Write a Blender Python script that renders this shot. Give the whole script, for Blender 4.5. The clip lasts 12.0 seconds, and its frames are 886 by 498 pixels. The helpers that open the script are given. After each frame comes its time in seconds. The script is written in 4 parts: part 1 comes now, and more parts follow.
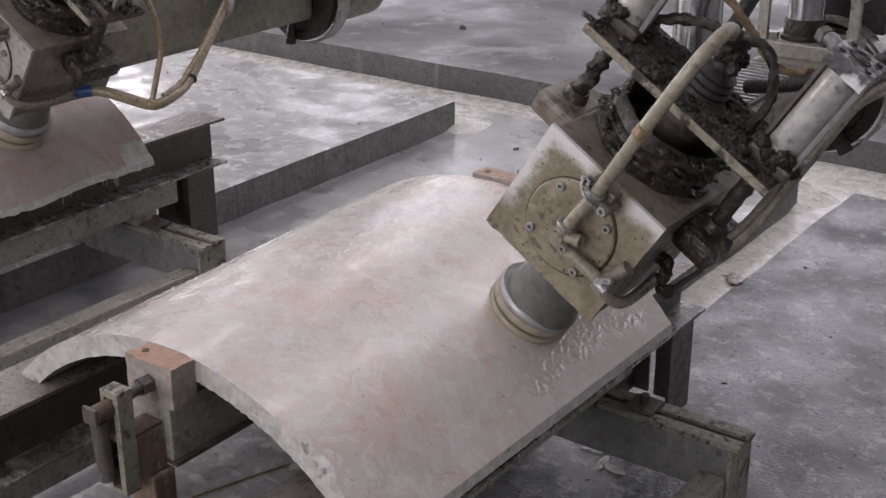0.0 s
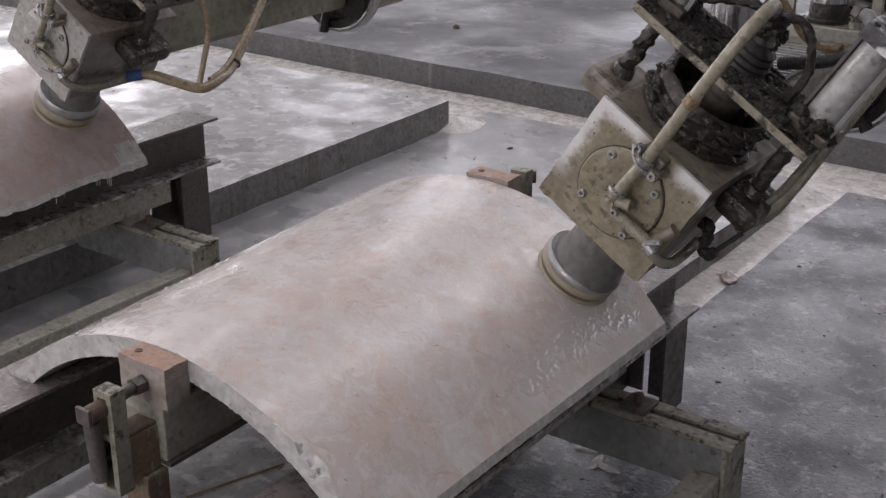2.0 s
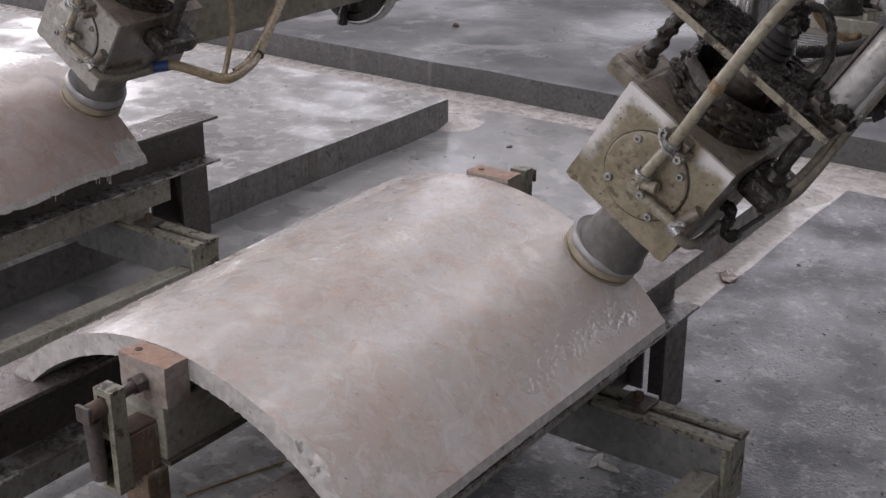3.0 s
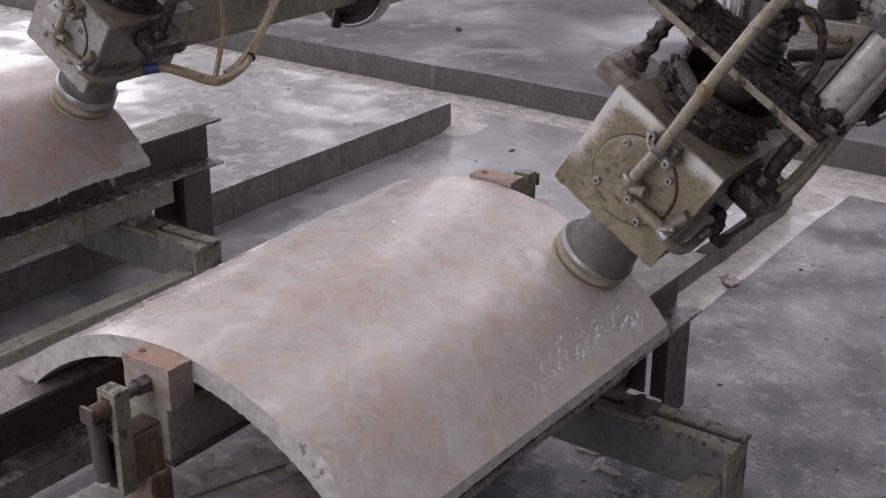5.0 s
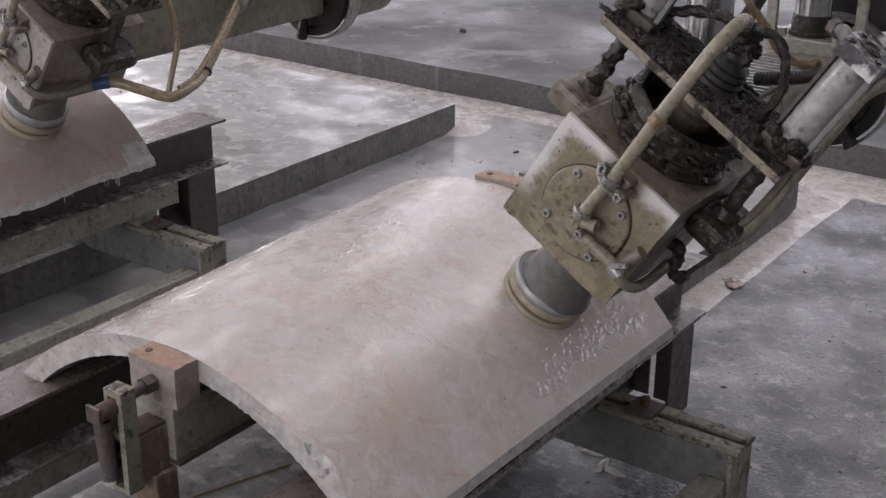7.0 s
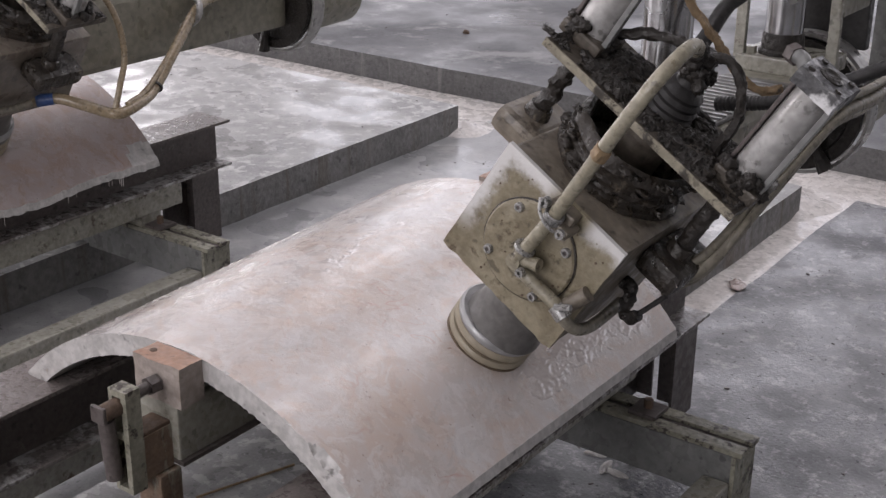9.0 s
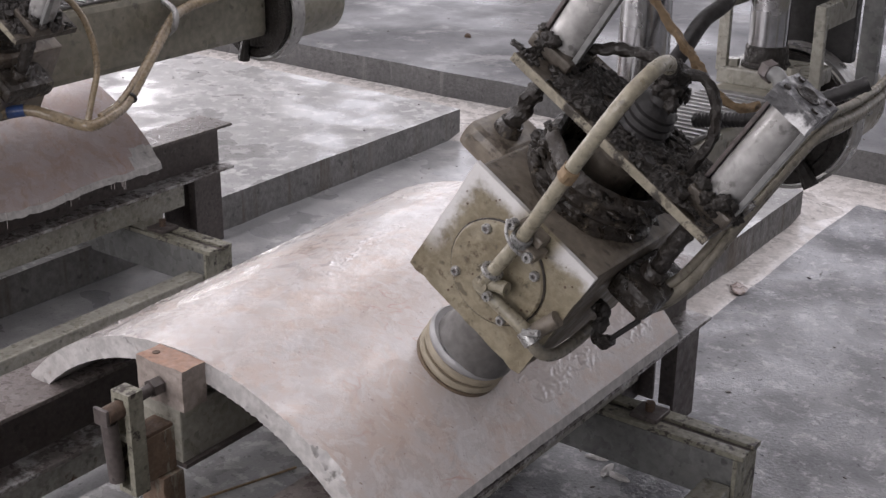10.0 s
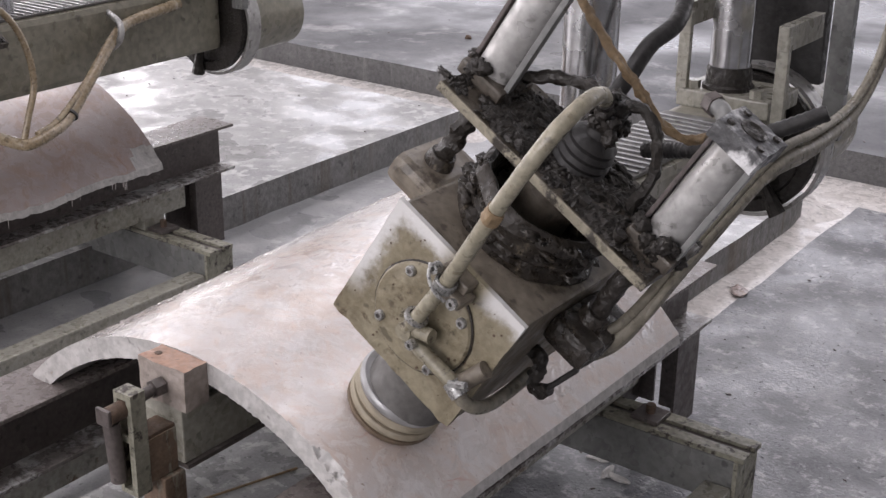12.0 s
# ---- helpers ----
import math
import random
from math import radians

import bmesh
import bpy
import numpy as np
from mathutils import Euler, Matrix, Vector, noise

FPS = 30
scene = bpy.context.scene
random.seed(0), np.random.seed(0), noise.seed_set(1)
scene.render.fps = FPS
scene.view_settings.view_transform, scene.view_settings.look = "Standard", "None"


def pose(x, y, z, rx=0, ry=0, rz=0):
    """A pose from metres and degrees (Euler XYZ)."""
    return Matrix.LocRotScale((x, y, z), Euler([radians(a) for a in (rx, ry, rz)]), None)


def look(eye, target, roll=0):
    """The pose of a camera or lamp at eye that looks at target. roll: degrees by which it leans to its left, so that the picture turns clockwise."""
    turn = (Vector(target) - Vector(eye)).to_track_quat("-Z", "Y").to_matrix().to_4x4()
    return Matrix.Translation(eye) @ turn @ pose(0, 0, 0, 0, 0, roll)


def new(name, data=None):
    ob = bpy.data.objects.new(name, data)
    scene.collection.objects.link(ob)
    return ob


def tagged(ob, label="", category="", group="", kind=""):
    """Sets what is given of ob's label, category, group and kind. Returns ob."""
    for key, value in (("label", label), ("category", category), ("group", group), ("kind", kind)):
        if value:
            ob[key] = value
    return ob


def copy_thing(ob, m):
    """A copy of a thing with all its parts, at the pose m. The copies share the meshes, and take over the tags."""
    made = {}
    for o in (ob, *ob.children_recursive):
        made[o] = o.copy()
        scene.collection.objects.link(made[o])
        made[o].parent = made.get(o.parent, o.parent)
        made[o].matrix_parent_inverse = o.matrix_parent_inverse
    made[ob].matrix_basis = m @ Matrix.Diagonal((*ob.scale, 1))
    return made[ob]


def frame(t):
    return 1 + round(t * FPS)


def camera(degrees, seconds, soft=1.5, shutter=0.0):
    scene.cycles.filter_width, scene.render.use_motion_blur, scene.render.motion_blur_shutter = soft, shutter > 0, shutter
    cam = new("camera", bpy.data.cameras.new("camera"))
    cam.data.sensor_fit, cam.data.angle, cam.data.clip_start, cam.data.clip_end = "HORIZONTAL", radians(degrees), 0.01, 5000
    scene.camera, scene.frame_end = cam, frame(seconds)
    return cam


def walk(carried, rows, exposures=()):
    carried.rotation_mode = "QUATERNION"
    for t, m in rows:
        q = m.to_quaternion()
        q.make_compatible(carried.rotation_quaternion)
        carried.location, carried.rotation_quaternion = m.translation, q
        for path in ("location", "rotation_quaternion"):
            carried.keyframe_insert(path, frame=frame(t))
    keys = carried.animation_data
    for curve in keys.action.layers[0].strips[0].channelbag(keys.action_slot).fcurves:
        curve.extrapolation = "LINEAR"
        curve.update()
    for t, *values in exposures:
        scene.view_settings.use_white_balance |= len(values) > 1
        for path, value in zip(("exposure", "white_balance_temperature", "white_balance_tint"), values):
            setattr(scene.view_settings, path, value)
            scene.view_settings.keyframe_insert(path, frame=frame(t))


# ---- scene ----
EXPO = -0.95
SKYLIGHT_W, NORTH_W, WEST_W, SOUTH_W = 640, 200, 600, 650
# ---- camera ----
cam = camera(37.7, 12.0, soft=1.4, shutter=0.4)
# seconds, eye x y z, turn to the left, tilt down, roll
PATH = [
    (0, 0.0000, 0.0000, 1.7000, 35.988, 22.286, 0.000),
    (0.5, 0.0010, 0.0003, 1.6998, 35.924, 22.290, -0.055),
    (1, 0.0016, 0.0014, 1.6990, 35.860, 22.270, -0.080),
    (1.5, 0.0012, 0.0020, 1.6988, 35.779, 22.275, -0.060),
    (2, -0.0003, 0.0022, 1.6990, 35.715, 22.306, 0.000),
    (2.5, -0.0018, 0.0022, 1.6988, 35.688, 22.337, 0.035),
    (3, -0.0024, 0.0016, 1.6986, 35.667, 22.370, 0.040),
    (5, -0.0040, -0.0040, 1.6982, 35.722, 22.205, 0.215),
    (5.5, -0.0042, -0.0040, 1.6988, 35.740, 22.222, 0.208),
    (6, -0.0043, -0.0052, 1.6989, 35.761, 22.232, 0.225),
    (6.5, -0.0047, -0.0084, 1.6988, 35.780, 22.187, 0.295),
    (7, -0.0058, -0.0120, 1.6995, 35.831, 22.145, 0.405),
    (9, -0.0088, -0.0165, 1.6990, 35.912, 22.078, 0.555),
    (9.5, -0.0081, -0.0191, 1.6993, 35.948, 22.010, 0.590),
    (10, -0.0074, -0.0219, 1.7000, 35.966, 21.918, 0.605),
    (10.5, -0.0082, -0.0226, 1.7005, 35.960, 21.878, 0.655),
    (11, -0.0091, -0.0222, 1.7007, 35.935, 21.872, 0.645),
    (11.5, -0.0108, -0.0233, 1.7003, 35.896, 21.873, 0.705),
    (12, -0.0112, -0.0272, 1.7010, 35.904, 21.860, 0.800),
]
walk(cam, [(t, pose(x, y, z, 90 - d, 0, a) @ pose(0, 0, 0, 0, 0, r)) for t, x, y, z, a, d, r in PATH],
     exposures=[(s, EXPO + e, 6900, 20) for s, e in ((0, 0.0), (1.5, -0.12), (3, -0.20), (5.5, -0.24), (7, -0.15), (9, 0.08), (10.5, 0.24), (12, 0.40))])

# ---- light ----
world = bpy.data.worlds.new("sky")
scene.world = world
world.use_nodes = True
wn = world.node_tree.nodes
sky = wn.new("ShaderNodeTexSky")
sky.sky_type = "NISHITA"
sky.sun_disc = False
sky.sun_elevation, sky.sun_rotation = radians(52), radians(-25)
world.node_tree.links.new(sky.outputs[0], wn["Background"].inputs[0])
wn["Background"].inputs[1].default_value = 0.12
sun = new("sun", bpy.data.lights.new("sun", "SUN"))
sun.data.energy, sun.data.angle, sun.data.color = 0.5, radians(14), (1, 0.97, 0.93)
sun.matrix_world = look((-3, 6, 9), (0, 0, 0))


def opening_lamp(name, at, target, sx, sy, watts, colour=(0.93, 0.96, 1.0)):
    """An added area lamp in one opening of the unseen hall, in place of sky light."""
    ob = new(name, bpy.data.lights.new(name, "AREA"))
    ob.data.shape, ob.data.size, ob.data.size_y = "RECTANGLE", sx, sy
    ob.data.energy, ob.data.color = watts, colour
    ob.matrix_world = look(at, target)
    return ob


# ---- materials ----
def mat(name, base, rough=0.6, metal=0.0, dark=None, scale=6.0, fine=60.0, bump=0.25, amount=0.5, stain=None, stain_at=0.55,
        coat=0.0, rough_var=0.15, relief=0.004, stain_scale=2.2, edge=0.12, distort=0.4, specks=0.6, rough_scale=0.0, rugged=0.66, runs=0.0):
    """A painted, cast or raw surface: two scales of mottling, stains of their own shape, and fine relief."""
    m = bpy.data.materials.new(name)
    m.use_nodes = True
    nt = m.node_tree
    n, l = nt.nodes, nt.links
    b = n["Principled BSDF"]
    co = n.new("ShaderNodeTexCoord")
    dark = dark or [c * 0.6 for c in base]

    def noise_node(sc, detail=6.0, dist=0.0):
        x = n.new("ShaderNodeTexNoise")
        x.inputs["Scale"].default_value, x.inputs["Detail"].default_value = sc, detail
        x.inputs["Distortion"].default_value = dist
        l.new(co.outputs["Object"], x.inputs["Vector"])
        return x

    def ramp(src, lo, hi):
        r = n.new("ShaderNodeMapRange")
        r.inputs[1].default_value, r.inputs[2].default_value = lo, hi
        l.new(src, r.inputs[0])
        return r.outputs[0]

    def mix(fac, a, c):
        x = n.new("ShaderNodeMix")
        x.data_type = "RGBA"
        l.new(fac, x.inputs[0])
        for i, v in ((6, a), (7, c)):
            if isinstance(v, (tuple, list)):
                x.inputs[i].default_value = (*v, 1)
            else:
                l.new(v, x.inputs[i])
        return x.outputs[2]

    big, small = noise_node(scale, 12, distort), noise_node(fine, 5)
    big.inputs["Roughness"].default_value = rugged
    col = mix(ramp(big.outputs[0], 0.36, 0.62), dark, base)
    light = [min(1, c * 1.18 + 0.01) for c in base]
    grain = mix(ramp(small.outputs[0], 0.38, 0.64), [c * 0.68 for c in base], light)
    x = n.new("ShaderNodeMix")
    x.data_type = "RGBA"
    x.inputs[0].default_value = amount
    l.new(grain, x.inputs[6]), l.new(col, x.inputs[7])
    out = x.outputs[2]
    rg = ramp(noise_node(rough_scale or scale * 3.5, 10).outputs[0], 0.40, 0.60)
    pits = n.new("ShaderNodeMath")
    pits.operation = "MULTIPLY"
    l.new(ramp(noise_node(fine * 0.55, 3).outputs[0], 0.63, 0.70), pits.inputs[0])
    pits.inputs[1].default_value = specks
    out = mix(pits.outputs[0], out, [c * 0.35 for c in dark])
    if stain:
        s = noise_node(stain_scale, 12, 0.15)
        s.inputs["Roughness"].default_value = rugged
        if runs:
            mp = n.new("ShaderNodeMapping")
            mp.inputs["Scale"].default_value = (1, 1, runs)
            l.new(co.outputs["Object"], mp.inputs[0])
            l.new(mp.outputs[0], s.inputs["Vector"])
        f = ramp(s.outputs[0], stain_at, stain_at + edge)
        out = mix(f, out, stain)
    l.new(out, b.inputs["Base Color"])
    r = n.new("ShaderNodeMapRange")
    r.inputs[3].default_value, r.inputs[4].default_value = max(0.03, rough - rough_var), min(1, rough + rough_var)
    l.new(rg, r.inputs[0])
    l.new(r.outputs[0], b.inputs["Roughness"])
    b.inputs["Metallic"].default_value = metal
    b.inputs["Coat Weight"].default_value = coat
    b.inputs["Coat Roughness"].default_value = 0.08
    bp = n.new("ShaderNodeBump")
    bp.inputs["Strength"].default_value, bp.inputs["Distance"].default_value = bump, relief
    l.new(small.outputs[0], bp.inputs["Height"])
    l.new(bp.outputs[0], b.inputs["Normal"])
    return m


def marble_material(name="wet_marble", tone=(1.0, 1.0, 1.0)):
    """Honed pink-beige marble under a film of water, with rust-pink veins and milky clouds; tone: a tint that can also
    dim the block.
    """
    m = bpy.data.materials.new(name)
    m.use_nodes = True
    nt = m.node_tree
    n, l = nt.nodes, nt.links
    b = n["Principled BSDF"]
    co = n.new("ShaderNodeTexCoord")

    def nz(sc, det=6, dist=0.0):
        x = n.new("ShaderNodeTexNoise")
        x.inputs["Scale"].default_value, x.inputs["Detail"].default_value, x.inputs["Distortion"].default_value = sc, det, dist
        x.inputs["Roughness"].default_value = 0.68
        l.new(co.outputs["Object"], x.inputs["Vector"])
        return x.outputs[0]

    def rng(src, a, c, o0=0.0, o1=1.0):
        r = n.new("ShaderNodeMapRange")
        for i, v in enumerate((a, c, o0, o1)):
            r.inputs[i + 1].default_value = v
        l.new(src, r.inputs[0])
        return r.outputs[0]

    def mix(fac, a, c):
        x = n.new("ShaderNodeMix")
        x.data_type = "RGBA"
        l.new(fac, x.inputs[0])
        for i, v in ((6, a), (7, c)):
            if isinstance(v, tuple):
                x.inputs[i].default_value = (*[p * q for p, q in zip(v, tone)], 1)
            else:
                l.new(v, x.inputs[i])
        return x.outputs[2]

    cloud = mix(rng(nz(5.0, 8, 0.8), 0.40, 0.60), (0.475, 0.405, 0.365), (0.50, 0.475, 0.465))
    warm = mix(rng(nz(9, 8, 0.9), 0.50, 0.60, 0, 0.55), cloud, (0.49, 0.375, 0.305))
    milk = mix(rng(nz(15, 9, 1.4), 0.53, 0.575, 0, 0.55), warm, (0.585, 0.56, 0.545))
    milk = mix(rng(nz(40, 6, 0.5), 0.57, 0.62, 0, 0.28), milk, (0.62, 0.60, 0.585))

    def vein(sc, dist, width):
        x = nz(sc, 3, dist)
        s = n.new("ShaderNodeMath")
        s.operation = "SUBTRACT"
        l.new(x, s.inputs[0])
        s.inputs[1].default_value = 0.5
        a = n.new("ShaderNodeMath")
        a.operation = "ABSOLUTE"
        l.new(s.outputs[0], a.inputs[0])
        return rng(a.outputs[0], 0, width, 1, 0)

    gate = rng(nz(3.1, 3), 0.48, 0.62)

    def gated(v, k):
        p = n.new("ShaderNodeMath")
        p.operation = "MULTIPLY"
        l.new(v, p.inputs[0]), l.new(gate, p.inputs[1])
        q = n.new("ShaderNodeMath")
        q.operation = "MULTIPLY"
        l.new(p.outputs[0], q.inputs[0])
        q.inputs[1].default_value = k
        return q.outputs[0]

    v1 = mix(gated(vein(2.6, 1.4, 0.009), 0.9), milk, (0.42, 0.25, 0.19))
    v2 = mix(gated(vein(6.5, 2.0, 0.009), 0.7), v1, (0.36, 0.27, 0.22))
    spots = mix(rng(nz(70, 4), 0.665, 0.70, 0, 0.85), v2, (0.25, 0.19, 0.155))
    l.new(spots, b.inputs["Base Color"])
    l.new(rng(nz(16, 10, 0.6), 0.40, 0.62, 0.14, 0.50), b.inputs["Roughness"])
    b.inputs["Coat Weight"].default_value = 0.9
    b.inputs["Coat Roughness"].default_value = 0.06
    bp = n.new("ShaderNodeBump")
    bp.inputs["Strength"].default_value, bp.inputs["Distance"].default_value = 0.35, 0.001
    l.new(nz(55, 5, 1.0), bp.inputs["Height"])
    l.new(bp.outputs[0], b.inputs["Normal"])
    bc = n.new("ShaderNodeBump")
    bc.inputs["Strength"].default_value, bc.inputs["Distance"].default_value = 0.8, 0.0035
    l.new(nz(60, 4, 1.2), bc.inputs["Height"])
    l.new(bc.outputs[0], b.inputs["Coat Normal"])
    return m


def water_material():
    """A film of milky water: the stone's tone under a mirror-smooth skin."""
    m = bpy.data.materials.new("milky_water")
    m.use_nodes = True
    p = m.node_tree.nodes["Principled BSDF"]
    p.inputs["Base Color"].default_value = (0.50, 0.455, 0.435, 1)
    p.inputs["Roughness"].default_value, p.inputs["IOR"].default_value = 0.06, 1.5
    p.inputs["Coat Weight"].default_value, p.inputs["Coat Roughness"].default_value = 1.0, 0.03
    return m


WATER = water_material()
MARBLE = marble_material()
# Pinkish tint, with the shade over the second slab put into it too.
MARBLE_BROWN_DIM = marble_material("dimmed_brown_pink_marble", (0.62, 0.55, 0.54))
MARBLE_CUT = mat("sawn_marble_edge", (0.50, 0.485, 0.47), 0.5, dark=(0.33, 0.315, 0.30), scale=16, fine=70, bump=0.5, relief=0.004, stain=(0.25, 0.20, 0.165), stain_at=0.63, stain_scale=14, edge=0.06)
CONCRETE = mat("wet_concrete", (0.33, 0.331, 0.334), 0.34, dark=(0.19, 0.193, 0.197), scale=6.0, fine=150, bump=0.25, relief=0.001, amount=0.8,
               stain=(0.41, 0.408, 0.405), stain_at=0.54, rough_var=0.14, stain_scale=5.5, edge=0.1, rough_scale=3.0)
CONCRETE_FAR = mat("flooded_concrete", (0.105, 0.107, 0.113), 0.46, dark=(0.035, 0.037, 0.043), scale=2.0, fine=90, bump=0.2, relief=0.001, amount=0.9,
                   stain=(0.20, 0.20, 0.20), stain_at=0.54, rough_var=0.2, stain_scale=2.6, edge=0.10, rough_scale=1.2, rugged=0.72)
CONCRETE_RIGHT = mat("puddled_concrete", (0.215, 0.218, 0.226), 0.34, dark=(0.036, 0.039, 0.048), scale=1.9, fine=95, bump=0.85, relief=0.0024, amount=0.82,
                     stain=(0.33, 0.33, 0.332), stain_at=0.525, rough_var=0.26, stain_scale=17, edge=0.09, rough_scale=4.0, specks=0.9, distort=0.3, rugged=0.78)
# Upright face of the far platform, coloured darker than the plinth faces.
FAR_SIDE = mat("dark_streaked_concrete_face", (0.125, 0.123, 0.122), 0.5, dark=(0.06, 0.06, 0.06), scale=7, fine=60, bump=0.7, relief=0.008, stain=(0.20, 0.196, 0.19), stain_at=0.58, stain_scale=12, rugged=0.74, runs=0.1)
# Pale speckles hold both the mottling and a painted wet sparkle.
PLINTH = mat("sparkle_mottled_concrete", (0.33, 0.328, 0.323), 0.38, dark=(0.19, 0.19, 0.191), scale=7.0, fine=140, bump=0.3, relief=0.0014, amount=0.75,
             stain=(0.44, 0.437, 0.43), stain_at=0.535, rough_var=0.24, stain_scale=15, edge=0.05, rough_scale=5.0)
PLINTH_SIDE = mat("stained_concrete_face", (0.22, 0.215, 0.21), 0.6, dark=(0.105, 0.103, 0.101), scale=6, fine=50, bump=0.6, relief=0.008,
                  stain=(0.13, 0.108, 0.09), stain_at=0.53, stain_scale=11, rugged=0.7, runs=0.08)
SLURRY = mat("pale_stone_slurry", (0.62, 0.59, 0.565), 0.28, dark=(0.47, 0.44, 0.415), scale=5, fine=60, bump=0.3, stain=(0.56, 0.55, 0.54), rough_var=0.18, relief=0.002, stain_scale=3)
STEEL_DARK = mat("rusty_dark_steel", (0.112, 0.094, 0.088), 0.46, 0.1, dark=(0.05, 0.042, 0.04), scale=12, fine=90, bump=0.45, relief=0.002,
                 stain=(0.21, 0.19, 0.18), stain_at=0.59, stain_scale=14, edge=0.08, rugged=0.74)
FLANGE = mat("dusty_steel_flange", (0.19, 0.165, 0.155), 0.36, 0.1, dark=(0.075, 0.06, 0.055), scale=18, fine=130, bump=0.5, relief=0.002, stain=(0.27, 0.25, 0.24), stain_at=0.56, stain_scale=16, edge=0.12, rugged=0.76)
# Slurry streaks on the lower flange, painted paler to offset its weak light.
FLANGE_WET_LIFTED = mat("lightened_slurry_flange", (0.20, 0.18, 0.17), 0.30, 0.1, dark=(0.07, 0.055, 0.05), scale=14, fine=120, bump=0.5, relief=0.002, stain=(0.44, 0.435, 0.43), stain_at=0.51, stain_scale=13, edge=0.07, rugged=0.76)
GREEN = mat("grey_green_paint", (0.31, 0.30, 0.255), 0.38, dark=(0.18, 0.17, 0.14), scale=8, fine=70, bump=0.35, stain=(0.075, 0.05, 0.036), stain_at=0.585, stain_scale=13, coat=0.2, edge=0.07, rugged=0.74)
GREYP = mat("slurry_coated_grey_paint", (0.175, 0.177, 0.171), 0.36, dark=(0.10, 0.101, 0.098), scale=5, fine=60, bump=0.25, stain=(0.20, 0.198, 0.188), stain_at=0.58, coat=0.25, stain_scale=5)
# Slurry-coated grey-green, lightened in place of missing side light; rust spots.
BEARER = mat("lightened_slurry_bearer", (0.38, 0.372, 0.335), 0.36, dark=(0.23, 0.222, 0.19), scale=9, fine=80, bump=0.35, stain=(0.13, 0.085, 0.058), stain_at=0.60, stain_scale=14, edge=0.06, rugged=0.74)
CREAM = mat("chipped_pale_green_paint", (0.27, 0.262, 0.21), 0.5, dark=(0.14, 0.128, 0.092), scale=18, fine=90, bump=0.45, stain=(0.042, 0.033, 0.027), stain_at=0.545, stain_scale=30, edge=0.05)
WOOD = mat("wet_timber", (0.31, 0.265, 0.235), 0.55, dark=(0.21, 0.17, 0.145), scale=8, fine=90, bump=0.5, relief=0.002, stain=(0.30, 0.16, 0.09), stain_at=0.66, stain_scale=7)
WOOD_TOP = mat("rust_stained_timber", (0.36, 0.21, 0.145), 0.5, dark=(0.30, 0.225, 0.19), scale=20, fine=90, bump=0.5, relief=0.002, stain=(0.16, 0.08, 0.05), stain_at=0.62, stain_scale=24)
RUST = mat("brown_rust", (0.105, 0.066, 0.043), 0.75, dark=(0.05, 0.032, 0.023), scale=16, fine=110, bump=0.6, stain=(0.19, 0.155, 0.115), stain_at=0.62, stain_scale=14)
RUSTY_PAINT = mat("rust_streaked_green_paint", (0.185, 0.125, 0.085), 0.6, dark=(0.09, 0.06, 0.042), scale=12, fine=100, bump=0.5, stain=(0.24, 0.232, 0.19), stain_at=0.53, stain_scale=16, edge=0.06, rugged=0.74, runs=0.35)
HOUSING = mat("slurry_caked_housing", (0.245, 0.215, 0.148), 0.5, dark=(0.10, 0.075, 0.04), scale=15, fine=80, bump=0.55, relief=0.004, stain=(0.075, 0.052, 0.028),
              stain_at=0.56, stain_scale=18, rough_var=0.14, coat=0.1, edge=0.08, amount=0.72, rugged=0.72)
HOUSING_TOP = mat("dirty_grey_housing", (0.19, 0.163, 0.128), 0.5, dark=(0.075, 0.06, 0.045), scale=10, fine=70, bump=0.4, stain=(0.050, 0.038, 0.027), stain_at=0.55, stain_scale=12, edge=0.08, rugged=0.74)
PIPE = mat("cream_pipe", (0.275, 0.253, 0.19), 0.42, dark=(0.17, 0.143, 0.095), scale=20, fine=90, bump=0.4, stain=(0.045, 0.035, 0.026), stain_at=0.585, stain_scale=26, coat=0.15, edge=0.06, rugged=0.72)
CHROME = mat("chrome_shaft", (0.62, 0.62, 0.63), 0.22, 1.0, dark=(0.5, 0.5, 0.51), scale=4, fine=40, bump=0.03, rough_var=0.06)
ZINC = mat("zinc_clamp", (0.42, 0.42, 0.41), 0.4, 0.7, dark=(0.2, 0.195, 0.185), scale=60, fine=200, bump=0.2)
SLUDGE = mat("dark_caked_sludge", (0.019, 0.015, 0.0115), 0.5, dark=(0.010, 0.0085, 0.0075), scale=30, fine=110, bump=0.9, relief=0.005, stain=(0.085, 0.065, 0.042), stain_at=0.64, stain_scale=32, rough_var=0.22)
RUBBER = mat("black_rubber", (0.018, 0.0165, 0.016), 0.5, dark=(0.010, 0.0095, 0.0095), scale=20, fine=90, bump=0.4, stain=(0.055, 0.044, 0.034), stain_at=0.66, stain_scale=14)
DRUM = mat("oily_brown_drum", (0.026, 0.020, 0.0145), 0.42, dark=(0.010, 0.0085, 0.007), scale=16, fine=70, bump=0.9, relief=0.006, stain=(0.16, 0.135, 0.10), stain_at=0.585, stain_scale=15, rough_var=0.25, edge=0.07, rugged=0.74)
PAD = mat("tan_polishing_pad", (0.31, 0.27, 0.20), 0.55, dark=(0.20, 0.165, 0.115), scale=14, fine=90, bump=0.3, stain=(0.40, 0.37, 0.31), stain_at=0.62, stain_scale=12)
PAD_EDGE = mat("worn_brown_grit", (0.17, 0.125, 0.085), 0.7, dark=(0.10, 0.075, 0.05), scale=20, fine=120, bump=0.4)
